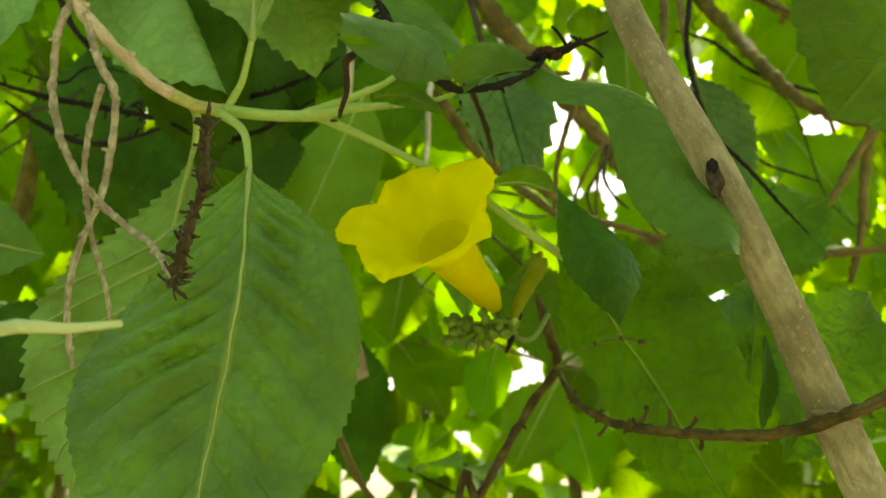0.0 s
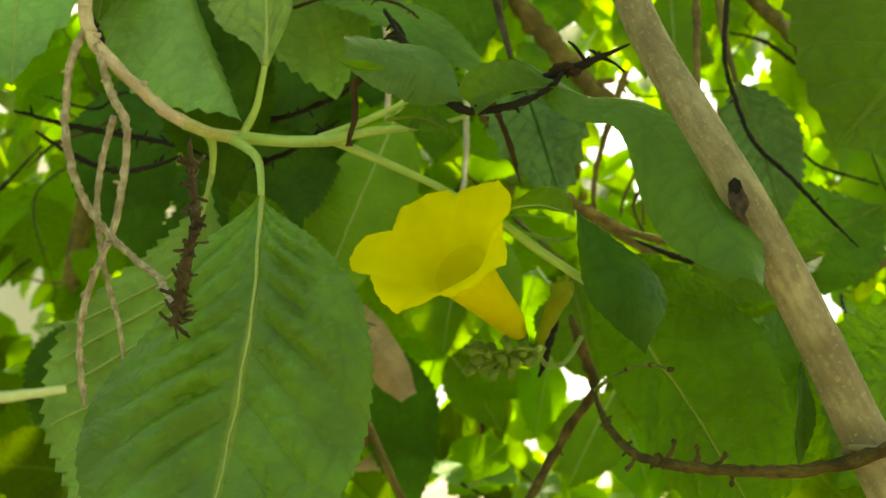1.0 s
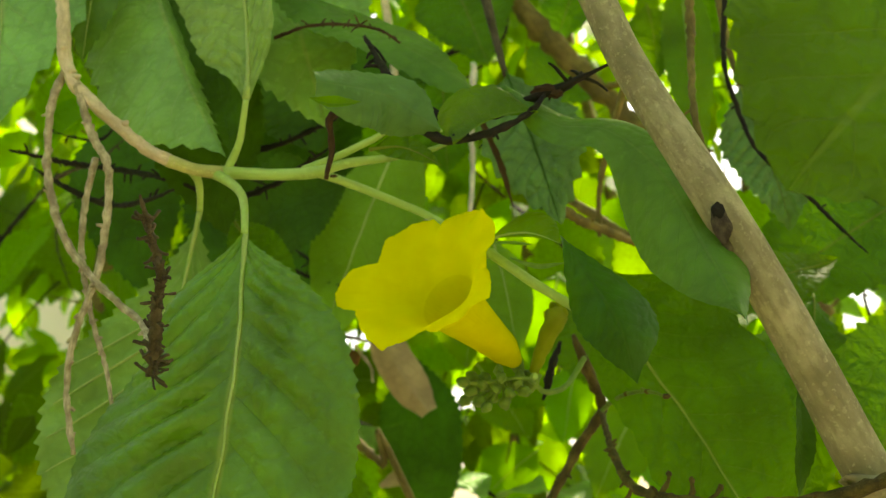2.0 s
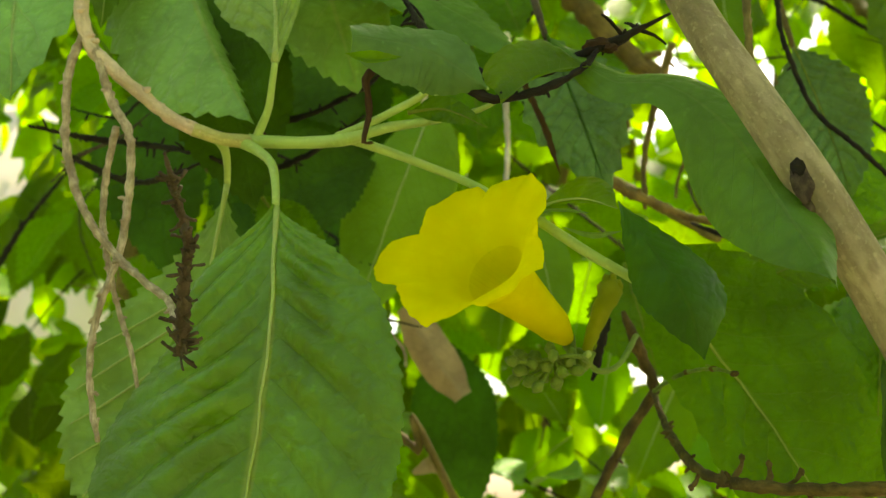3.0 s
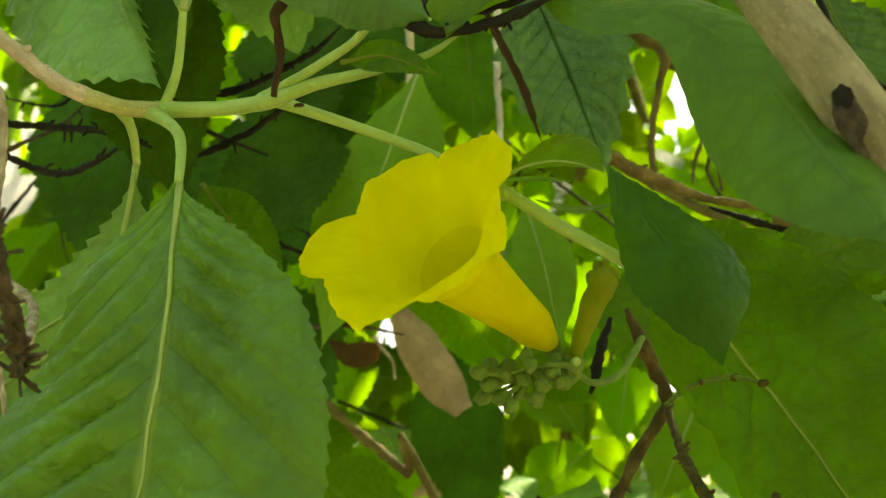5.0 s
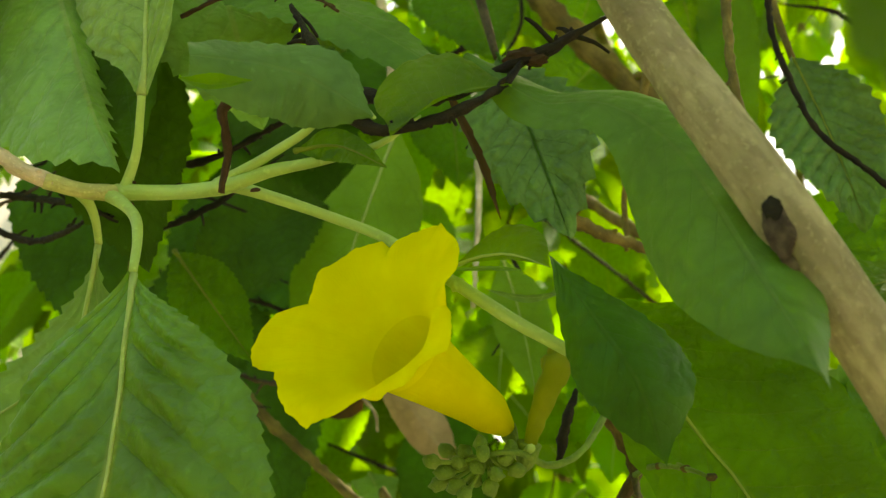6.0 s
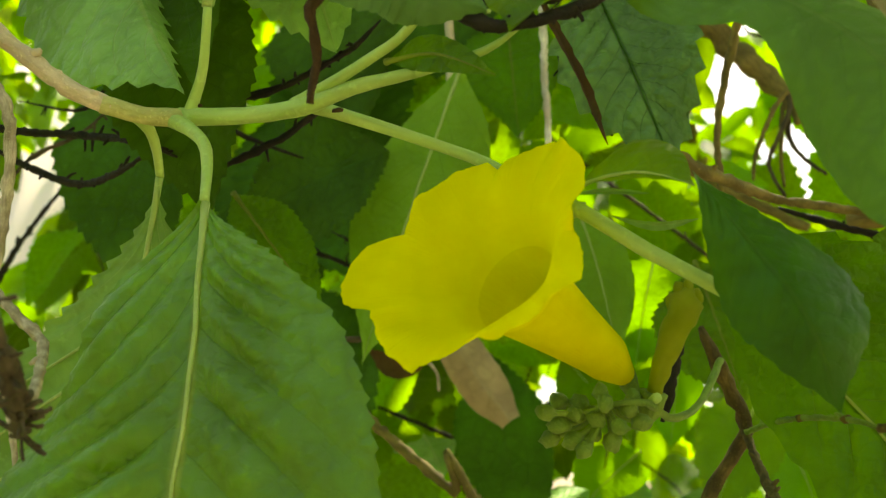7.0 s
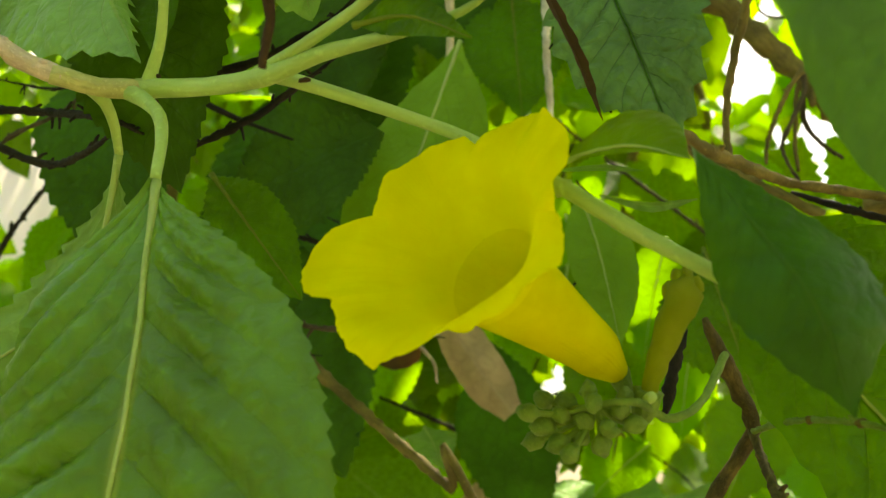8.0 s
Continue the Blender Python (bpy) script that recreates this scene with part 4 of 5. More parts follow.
def corolla_sheet(a0, a1, n, s0, s1, m):
    bm = bmesh.new()
    uv = bm.loops.layers.uv.new("bark")
    grid = [[(bm.verts.new(corolla(a0 + (a1 - a0) * i / n, s0 + (s1 - s0) * j / m)), (i / n, j / m)) for i in range(n + 1)] for j in range(m + 1)]
    for p, q in zip(grid, grid[1:]):
        for i in range(n):
            quad = (p[i], p[i + 1], q[i + 1], q[i])
            f = bm.faces.new([v[0] for v in quad])
            for loop, v in zip(f.loops, quad):
                loop[uv].uv = v[1]
    return bm


part("corolla_tube", corolla_sheet(0, 2 * math.pi, 60, 0, .97, 44), TUBE, flower, "yellow tapering flower tube")
for a, b in zip(SEAMS[-1:] + SEAMS[:-1], SEAMS):
    part("petal", corolla_sheet(a if a < b else a - 2 * math.pi, b, 56, .97, 2.0, 40), PETAL, flower)
bm = rod([FOOT + Vector((.0020, .001, -.0050)), FOOT + Vector((.0012, 0, -.0028)), FOOT + Vector((.0008, 0, -.0010))], [.0010, .0016, .0017], 10, .001, .05)
part("calyx", bm, BUD_GREEN, flower, "small green cup holding the tube")
part("pedicel", rod([FOOT + Vector((.0019, .001, -.0045)), FOOT + Vector((.0024, 0, -.0068)), centre + Vector((95 * K, .002, 10 * K))], [.0009, .0008, .0008], 8, .001, .05), STEM_GREEN, flower)
bud = thing("flower_bud", "unopened yellow-green trumpet bud beside the flower", "flower")
part("bud_tube", rod([(0.0172, 0.2700, 1.5515), (0.0184, 0.2690, 1.5549), (0.0208, 0.2680, 1.5600), (0.0231, 0.2670, 1.5645), (0.0244, 0.2670, 1.5672), (0.0252, 0.2670, 1.5690)], [.0010, .0014, .0019, .0024, .0026, .0012], 16, .001, .10, 12), BUD, bud)
part("calyx", rod([(0.0163, 0.2710, 1.5495), (0.0169, 0.2700, 1.5509), (0.0179, 0.2690, 1.5537)], [.0010, .0019, .0022], 12, .001, .05), BUD_GREEN, bud)

for k, (x, z) in enumerate(((.0222, 1.5672), (.0236, 1.5690), (.0250, 1.5692), (.0262, 1.5676))):
    part("bud_lobe", bead(bmesh.new(), (x, .2665, z), .0010, k, (.9, .8, 1.5)), BUD, bud)

# ---- dead twigs at the left ----
dead = thing("dead_twig", "bare grey twigs hanging from the tan stem", "twig")
thorny([(-0.0955, 0.2500, 1.6344), (-0.0982, 0.2490, 1.6248), (-0.0981, 0.2490, 1.6071), (-0.0928, 0.2470, 1.5911), (-0.0837, 0.2450, 1.5783), (-0.0724, 0.2400, 1.5685), (-0.0673, 0.2360, 1.5648), (-0.0610, 0.2250, 1.5575), (-0.0550, 0.2120, 1.5500)], .00115, TWIG_GREY, dead, "twig", 44, 7, .0019)
thorny([(-0.0925, 0.2500, 1.6307), (-0.0870, 0.2490, 1.6156), (-0.0825, 0.2480, 1.6075), (-0.0816, 0.2480, 1.5996), (-0.0827, 0.2470, 1.5814), (-0.0871, 0.2450, 1.5640), (-0.0881, 0.2450, 1.5512), (-0.0853, 0.2440, 1.5372)], .00115, TWIG_GREY, dead, "twig", 44, 8, .0019)
thorny([(-0.0859, 0.2490, 1.6096), (-0.0884, 0.2500, 1.5980), (-0.0886, 0.2500, 1.5853), (-0.0850, 0.2500, 1.5687), (-0.0809, 0.2490, 1.5577), (-0.0782, 0.2480, 1.5474)], .0009, TWIG_GREY, dead, "twig", 26, 9, .0017)
clump = thing("dead_twig", "dark withered flower stalk with stubby spurs at the grey twig's end", "twig")
CLUMP = [(-0.0552, 0.2125, 1.5492), (-0.0532, 0.2080, 1.5530), (-0.0487, 0.1970, 1.5578), (-0.0440, 0.1865, 1.5622), (-0.0418, 0.1770, 1.5652), (-0.0400, 0.1690, 1.5672), (-0.0378, 0.1610, 1.5682)]
stalk = part("stalk", rod(CLUMP, [.0008, .0012, .0010, .0008, .0006, .0005, .0002], 8, .0009, .5, 10), BARK_DEAD, clump)
for k in range(90):
    rng = random.Random(300 + k)
    line = curve_points(CLUMP, .002)
    p, s = line[int((len(line) - 1) * rng.random() ** 1.5)]
    ahead = (Vector(CLUMP[-1]) - Vector(CLUMP[0])).normalized()
    way = Vector((rng.uniform(-1, 1), rng.uniform(-.6, .3), rng.uniform(-.8, .8))).normalized() + ahead * rng.uniform(0, .7)
    reach = rng.uniform(.0014, .0044) * (1 - .08 * s)
    bulge = rng.uniform(.00028, .00050)
    part("spur", rod([p, p + way * reach * .55 + Vector((0, 0, -.0002)), p + way * reach], [bulge, bulge * .8, bulge * .7], 6, .001, .45, k), BARK_DEAD, stalk)
gnarl = thing("dead_twig", "gnarled dark brown twig across the shrub", "twig")
thorny([(-0.0193, 0.2550, 1.6392), (-0.0107, 0.2470, 1.6212), (-0.0011, 0.2420, 1.6113), (0.0100, 0.2390, 1.6084), (0.0229, 0.2380, 1.6118), (0.0305, 0.2380, 1.6144), (0.0405, 0.2380, 1.6188)], .0015, BARK_DARK, gnarl, "wood", 30, 11, .006, .35, True)
bm = bmesh.new()
bead(bm, (0.0248, 0.2380, 1.6134), .0019, 3, (1.4, .8, .7), 4)
bead(bm, (0.0272, 0.2380, 1.6123), .0014, 5, (1.4, .8, .7), 4)
part("gall", bm, BARK_RED, gnarl, "dark brown lump")
thorny([(-0.0085, 0.2330, 1.6085), (-0.0030, 0.2290, 1.6030), (0.0020, 0.2265, 1.5988), (0.0080, 0.2275, 1.5990), (0.0134, 0.2300, 1.6012), (0.0188, 0.2325, 1.6044), (0.0232, 0.2355, 1.6090), (0.0252, 0.2378, 1.6130)], .0012, BARK_DARK, gnarl, "side_branch", 22, 14, .0028, .4, True)
leaf_on(gnarl, (0.0039, 0.2850, 1.6356), (0.0150, 0.2830, 1.6002), .0024, LEAF_BROWN, (.5, -1, .1), None, .0003, 0, "curled brown withered leaf", teeth=7, tooth=.14, fold=30, bow=-.06, ripple=.05, wave=.2, widest=.4, sway=-.05, seed=33)
thorny([(-0.0206, 0.2260, 1.6074), (-0.0224, 0.2260, 1.6052), (-0.0222, 0.2280, 1.5996), (-0.0238, 0.2290, 1.5926)], .0010, BARK_RED, gnarl, "stub", 4, 13, .0015)

# ---- twigs behind ----
for label, mat, radius, spurs, seed, pts in (
        ("thin pale hanging twig, bleached by the sun", BARK_PALE, .0015, 8, 21, [(-0.0040, 0.4400, 1.7154), (-0.0061, 0.4400, 1.6849), (-0.0069, 0.4410, 1.6635), (-0.0094, 0.4420, 1.6429), (-0.0124, 0.4420, 1.6198)]),
        ("brown upright twig behind the leaves", BARK_FAR, .0014, 8, 22, [(0.0546, 0.3650, 1.6699), (0.0496, 0.3700, 1.6562), (0.0452, 0.3750, 1.6437), (0.0426, 0.3780, 1.6331), (0.0415, 0.3780, 1.6167)]),
        ("brown upright twig beside the grey branch", BARK_FAR, .0014, 8, 40, [(0.0692, 0.3000, 1.6808), (0.0686, 0.3000, 1.6592), (0.0664, 0.2950, 1.6397), (0.0657, 0.2900, 1.6212), (0.0704, 0.2900, 1.6049)]),
        ("dark curved twig behind the flower", BARK_DARK, .0013, 3, 23, [(-0.0021, 0.4650, 1.6471), (0.0030, 0.4660, 1.6367), (0.0024, 0.4680, 1.6233), (-0.0101, 0.4680, 1.6070)]),
        ("brown ridged branch crossing behind the leaves", BARK_FAR, .0019, 14, 24, [(0.0247, 0.3350, 1.6162), (0.0304, 0.3400, 1.6143), (0.0427, 0.3600, 1.6134), (0.0562, 0.3770, 1.6123), (0.0797, 0.3900, 1.6096), (0.1066, 0.4000, 1.6046)]),
        ("thin dark branch below the ridged one", BARK_DARK, .0014, 4, 25, [(0.0583, 0.4000, 1.6166), (0.0690, 0.4000, 1.6114), (0.0810, 0.4000, 1.6064), (0.0979, 0.4000, 1.6011)]),
        ("dark thorny twig in the shade", BARK_DARK, .0012, 26, 26, [(-0.1481, 0.3200, 1.6425), (-0.1283, 0.3200, 1.6367), (-0.1064, 0.3150, 1.6305), (-0.0847, 0.3000, 1.6206), (-0.0745, 0.2960, 1.6144)]),
        ("dark thorny twig in the shade", BARK_DARK, .0011, 26, 27, [(-0.0713, 0.3150, 1.6341), (-0.0635, 0.3120, 1.6331), (-0.0559, 0.3120, 1.6344), (-0.0475, 0.3120, 1.6377), (-0.0393, 0.3120, 1.6413), (-0.0328, 0.3120, 1.6469)]),
        ("dark spiny twig behind the green shoot", BARK_DARK, .0011, 22, 38, [(-0.0739, 0.3150, 1.6174), (-0.0643, 0.3120, 1.6193), (-0.0573, 0.3120, 1.6217), (-0.0504, 0.3140, 1.6269), (-0.0407, 0.3160, 1.6341)]),
        ("dark spiny twig behind the tan stem", BARK_DARK, .0012, 22, 39, [(-0.1499, 0.3400, 1.6434), (-0.1367, 0.3400, 1.6348), (-0.1193, 0.3350, 1.6263), (-0.1006, 0.3200, 1.6223), (-0.0847, 0.3050, 1.6205)]),
        ("brown twig low in the shade", BARK_FAR, .0023, 3, 28, [(-0.1293, 0.5000, 1.6212), (-0.1050, 0.4900, 1.5944), (-0.0782, 0.4800, 1.5695), (-0.0526, 0.4700, 1.5468), (-0.0423, 0.4700, 1.5345), (.1, .48, 1.2), (.14, .5, -.03)]),
        ("leaning brown limb with peeling bark", BARK_FAR, .0058, 8, 29, [(0.0018, 0.5000, 1.7970), (0.0222, 0.5000, 1.7643), (0.0463, 0.5000, 1.7319), (0.0784, 0.5000, 1.6918), (0.0967, 0.4950, 1.6614), (0.1160, 0.4900, 1.6344), (0.1447, 0.4900, 1.6041)]),
        ("brown limb with thin side twigs", BARK_FAR, .0052, 8, 30, [(0.1637, 0.6800, 1.9039), (0.1760, 0.6600, 1.8531), (0.1897, 0.6400, 1.8198), (0.1936, 0.6000, 1.7783), (0.2039, 0.5800, 1.7500), (0.2203, 0.5700, 1.7328), (0.2491, 0.5600, 1.7219), (0.2895, 0.5600, 1.7158)]),
        ("brown forked branch against the bright leaves", BARK_FAR, .0036, 5, 31, [(0.1545, 0.5500, 1.8158), (0.1806, 0.5500, 1.7960), (0.2086, 0.5400, 1.7699), (0.2300, 0.5300, 1.7415), (0.2288, 0.5200, 1.7162), (0.2059, 0.5100, 1.6798), (0.1761, 0.5000, 1.6377)]),
        ("brown twig hanging from the forked branch", BARK_FAR, .0030, 4, 32, [(0.2251, 0.5200, 1.7083), (0.2170, 0.5200, 1.6818), (0.2128, 0.5200, 1.6515), (0.2039, 0.5200, 1.6221)]),
        ("brown twig behind the grey branch", BARK_FAR, .0028, 4, 33, [(0.0798, 0.4200, 1.6156), (0.1005, 0.4200, 1.6147), (0.1382, 0.4100, 1.6066), (0.1563, 0.4100, 1.6082), (0.1790, 0.4000, 1.6079)]),
        ("brown stem rising behind the flower", BARK_FAR, .0034, 4, 34, [(-0.0043, 0.5400, 1.7327), (0.0139, 0.5350, 1.7030), (0.0285, 0.5300, 1.6847), (0.0550, 0.5200, 1.6599), (0.0828, 0.5100, 1.6369)]),
        ("thin dark twig with knobs", BARK_DARK, .0016, 8, 35, [(0.1430, 0.6000, 1.7999), (0.1652, 0.6000, 1.7923), (0.1881, 0.6000, 1.7734), (0.2214, 0.6000, 1.7605), (0.2581, 0.6000, 1.7512)]),
        ("long thin dark twig hanging behind the grey branch", BARK_DARK, .0010, 18, 36, [(0.0870, 0.3300, 1.7050), (0.0854, 0.3300, 1.6863), (0.0822, 0.3300, 1.6599), (0.0836, 0.3290, 1.6451), (0.0884, 0.3280, 1.6276), (0.0979, 0.3260, 1.6151), (0.1062, 0.3240, 1.6029), (0.1150, 0.3220, 1.5909)]),
        ("thin dark forked twig overhead", BARK_DARK, .0022, 7, 37, [(-0.0340, 0.5400, 1.7645), (-0.0185, 0.5400, 1.7712), (-0.0035, 0.5400, 1.7788), (0.0018, 0.5400, 1.7856)])):
    ob = thing("twig", label, "twig", "twigs behind the flower")
    thorny(pts, radius, mat, ob, "wood", spurs, seed, radius * (2.6 if spurs > 20 else 2.0), .4, mat is BARK_DARK)

for k, pts in enumerate((
        [(0.0800, 0.4880, 1.6851), (0.0734, 0.4880, 1.6776), (0.0649, 0.4880, 1.6611), (0.0630, 0.4880, 1.6518)],
        [(0.0805, 0.4910, 1.6857), (0.0793, 0.4910, 1.6769), (0.0708, 0.4910, 1.6621), (0.0698, 0.4910, 1.6555), (0.0735, 0.4910, 1.6450)],
        [(0.0807, 0.4940, 1.6868), (0.0773, 0.4940, 1.6774), (0.0744, 0.4940, 1.6597), (0.0743, 0.4940, 1.6496)],
        [(0.0803, 0.4970, 1.6791), (0.0791, 0.4970, 1.6691), (0.0834, 0.4970, 1.6606), (0.0903, 0.4970, 1.6534)],
        [(0.0849, 0.5000, 1.6927), (0.0875, 0.5000, 1.6861), (0.0893, 0.5000, 1.6751), (0.0964, 0.5000, 1.6549), (0.1054, 0.5000, 1.6411)])):
    ob = thing("twig", "thin brown strand hanging from the leaning limb", "twig", "strands on the leaning limb")
    thorny(pts, .0011, BARK_DEAD if k % 2 else BARK_FAR, ob, "wood", 5, 60 + k, .002, .5)
ob = thing("twig", "thin dark bare twig before the bright leaves", "twig")
thorny([(0.1489, 0.5200, 1.7061), (0.1563, 0.5200, 1.6948), (0.1655, 0.5200, 1.6855), (0.1791, 0.5200, 1.6800), (0.1932, 0.5200, 1.6751)], .0010, BARK_DARK, ob, "wood", 3, 66, .002, .5)

# ---- leaves behind ----
behind = thing("leafy_twig", "twig with larger leaves behind the flower", "twig")
part("stem", rod([(-0.0710, 0.5400, 1.8892), (-0.0489, 0.5000, 1.7583), (-0.0447, 0.4700, 1.6897)], [.003, .002, .0012], 8, .01, .08, 14), STEM_TAN, behind)
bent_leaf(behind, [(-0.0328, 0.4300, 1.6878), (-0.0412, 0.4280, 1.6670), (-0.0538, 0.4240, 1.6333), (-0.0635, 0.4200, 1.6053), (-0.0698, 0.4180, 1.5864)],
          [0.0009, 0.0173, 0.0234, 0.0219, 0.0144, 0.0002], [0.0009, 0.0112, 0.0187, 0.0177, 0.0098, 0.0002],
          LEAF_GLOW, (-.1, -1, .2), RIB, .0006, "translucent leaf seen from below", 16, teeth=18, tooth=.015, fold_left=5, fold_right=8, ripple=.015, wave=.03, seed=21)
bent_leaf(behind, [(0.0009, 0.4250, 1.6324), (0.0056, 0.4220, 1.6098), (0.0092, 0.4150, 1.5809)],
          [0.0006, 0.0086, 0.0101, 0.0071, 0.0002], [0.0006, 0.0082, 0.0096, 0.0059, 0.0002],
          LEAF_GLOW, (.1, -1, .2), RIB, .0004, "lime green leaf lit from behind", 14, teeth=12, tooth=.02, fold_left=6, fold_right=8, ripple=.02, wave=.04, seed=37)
hole = thing("leafy_twig", "twig with a dull, insect-eaten leaf", "twig")
part("stem", rod([(0.0061, 0.3400, 1.7012), (0.0100, 0.3350, 1.6773), (0.0134, 0.3260, 1.6571)], [.002, .0014, .0009], 8, .005, .08, 15), BARK_DEAD, hole)
leaf_on(hole, (0.0136, 0.3260, 1.6584), (0.0274, 0.3180, 1.6047), .031, LEAF_EATEN, (.1, -1, .1), LEAF_DARK, .00032, 0, "dull dark leaf with eaten brown edges", teeth=9, tooth=.10, fold=6, bow=.05, ripple=.07, wave=.06, widest=.45, seed=22, across=20)
thorny([(0.0049, 0.3245, 1.6416), (0.0071, 0.3235, 1.6310), (0.0112, 0.3230, 1.6232), (0.0155, 0.3220, 1.6160)], .0006, BARK_DARK, hole, "eaten_edge", 5, 44, .003)
crinkled = thing("leafy_twig", "twig with a crinkled dull leaf behind the branch", "twig")
part("stem", rod([(0.0897, 0.3700, 1.7140), (0.0902, 0.3650, 1.6827), (0.0921, 0.3600, 1.6613)], [.0018, .0014, .0009], 8, .005, .08, 18), BARK_FAR, crinkled)
leaf_on(crinkled, (0.0919, 0.3600, 1.6621), (0.1032, 0.3600, 1.6099), .030, LEAF_EATEN, (.1, -1, .1), RIB_SHADE_TONE, .0003, 0, "crinkled dull green leaf", teeth=16, tooth=.05, fold=10, bow=.05, ripple=.07, wave=.08, widest=.45, seed=25, across=20)
dry = thing("dry_leaf", "large dry beige leaf caught in the shrub", "leaf")
bent_leaf(dry, [(-0.0696, 0.5500, 1.6250), (-0.0557, 0.5500, 1.5990), (-0.0420, 0.5500, 1.5778)],
          [0.0055, 0.0109, 0.0113, 0.0102, 0.0053], [0.0055, 0.0109, 0.0119, 0.0107, 0.0058],
          LEAF_DRY, (.2, -1, .2), None, .0005, "", 14, teeth=8, tooth=.02, fold_left=-14, fold_right=-22, curl_right=-20, wave=.06, seed=23)
withered = thing("dry_leaf", "dark brown curled dead leaf caught in the shrub", "leaf")
bent_leaf(withered, [(-0.0887, 0.5000, 1.6049), (-0.0780, 0.5000, 1.5983), (-0.0650, 0.4950, 1.6009)],
          [0.0008, 0.0042, 0.0052, 0.0037, 0.0003], [0.0008, 0.0047, 0.0058, 0.0042, 0.0003],
          LEAF_BROWN, (0, -1, .3), None, .0005, "", 12, teeth=7, tooth=.05, fold_left=20, fold_right=-30, curl_left=25, wave=.12, seed=35)
scrap = thing("dry_leaf", "small beige dead leaf low in the shrub", "leaf")
bent_leaf(scrap, [(-0.0767, 0.6000, 1.5448), (-0.0642, 0.6000, 1.5483), (-0.0520, 0.6000, 1.5435)],
          [0.0012, 0.0043, 0.0049, 0.0037, 0.0006], [0.0012, 0.0037, 0.0043, 0.0037, 0.0006],
          LEAF_DRY, (0, -1, .5), None, .0005, "", 12, teeth=7, tooth=.03, fold_left=15, fold_right=-20, wave=.08, seed=36)
ob = thing("twig", "short bleached twig beside the dead leaf", "twig")
thorny([(-0.0679, 0.4900, 1.6034), (-0.0649, 0.4900, 1.5985), (-0.0609, 0.4900, 1.5926), (-0.0600, 0.4900, 1.5854)], .0008, TWIG_GREY, ob, "wood", 3, 67, .002, .5)

shade = thing("leafy_twig", "twig behind the stem with broad leaves coloured dark for shade", "twig")
part("stem", rod([(-0.1869, 0.4200, 1.7816), (-0.1630, 0.4100, 1.7214), (-0.1484, 0.4100, 1.6979), (-0.1096, 0.4100, 1.6679), (-0.0817, 0.4200, 1.6549)], [.002, .0017, .0014, .001, .0003], 8, .006, .2, 16), BARK_DARK, shade)
# dark leaf colours carry the shade of the background here
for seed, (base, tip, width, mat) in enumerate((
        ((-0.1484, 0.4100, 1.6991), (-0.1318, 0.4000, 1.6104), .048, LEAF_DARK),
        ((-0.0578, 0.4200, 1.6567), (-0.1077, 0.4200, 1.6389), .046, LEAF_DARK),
        ((-0.0798, 0.3400, 1.6204), (-0.0579, 0.3400, 1.5875), .019, LEAF_SHADE_TONE),
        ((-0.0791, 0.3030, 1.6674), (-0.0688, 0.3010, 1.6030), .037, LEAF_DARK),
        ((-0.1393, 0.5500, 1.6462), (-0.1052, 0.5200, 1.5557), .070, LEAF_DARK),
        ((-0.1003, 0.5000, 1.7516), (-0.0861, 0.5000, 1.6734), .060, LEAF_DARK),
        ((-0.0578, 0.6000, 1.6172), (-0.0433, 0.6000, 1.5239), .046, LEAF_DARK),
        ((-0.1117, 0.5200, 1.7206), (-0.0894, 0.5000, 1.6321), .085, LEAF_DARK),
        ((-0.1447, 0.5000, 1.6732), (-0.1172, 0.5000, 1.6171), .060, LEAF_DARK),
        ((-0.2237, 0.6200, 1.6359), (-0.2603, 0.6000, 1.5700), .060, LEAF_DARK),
        ((-0.0186, 0.5000, 1.7958), (0.0001, 0.4800, 1.7332), 0.05, LEAF_SHADE_TONE),
        ((0.0527, 0.6000, 1.7889), (0.0194, 0.5800, 1.7499), 0.05, LEAF_SHADE_TONE),
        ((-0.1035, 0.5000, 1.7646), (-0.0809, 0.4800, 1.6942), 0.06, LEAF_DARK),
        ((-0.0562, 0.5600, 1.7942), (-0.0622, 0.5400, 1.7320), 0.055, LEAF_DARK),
        ((-0.0287, 0.5500, 1.7641), (-0.0260, 0.5300, 1.6956), 0.045, LEAF_SHADE_TONE),
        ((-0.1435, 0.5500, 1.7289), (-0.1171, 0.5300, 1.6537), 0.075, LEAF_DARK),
        ((0.0490, 0.6000, 1.8340), (0.0352, 0.5900, 1.7930), 0.030, LEAF_SHADE_TONE),
        ((0.0930, 0.6200, 1.8290), (0.0955, 0.6100, 1.7760), 0.036, LEAF_SHADE_TONE),
        ((0.0364, 0.4500, 1.6153), (0.0452, 0.4400, 1.5675), 0.04, LEAF_SHADE_TONE))):
    leaf_on(shade, base, tip, width, mat, (.1 * (seed % 3 - 1), -1, .15), RIB_SHADE_TONE if mat is LEAF_SHADE_TONE else None, .0005, 0, "", teeth=22, tooth=.035, fold=8, bow=.05, ripple=.03, wave=.04, widest=.45, seed=60 + seed, across=10)
bright = thing("leafy_twig", "thin twig with sunlit yellow-green leaves", "twig")
part("stem", rod([(0.2784, 0.9000, 2.0768), (0.2986, 0.8500, 1.9221), (0.3133, 0.8000, 1.7987), (0.2875, 0.8500, 1.7331), (0.1689, 0.8000, 1.6265), (0.0465, 0.7500, 1.6266), (-0.0251, 0.7200, 1.6771)], [.003, .0025, .002, .0018, .0018, .0015, .001], 8, .02, .1, 17), BARK_FAR, bright)
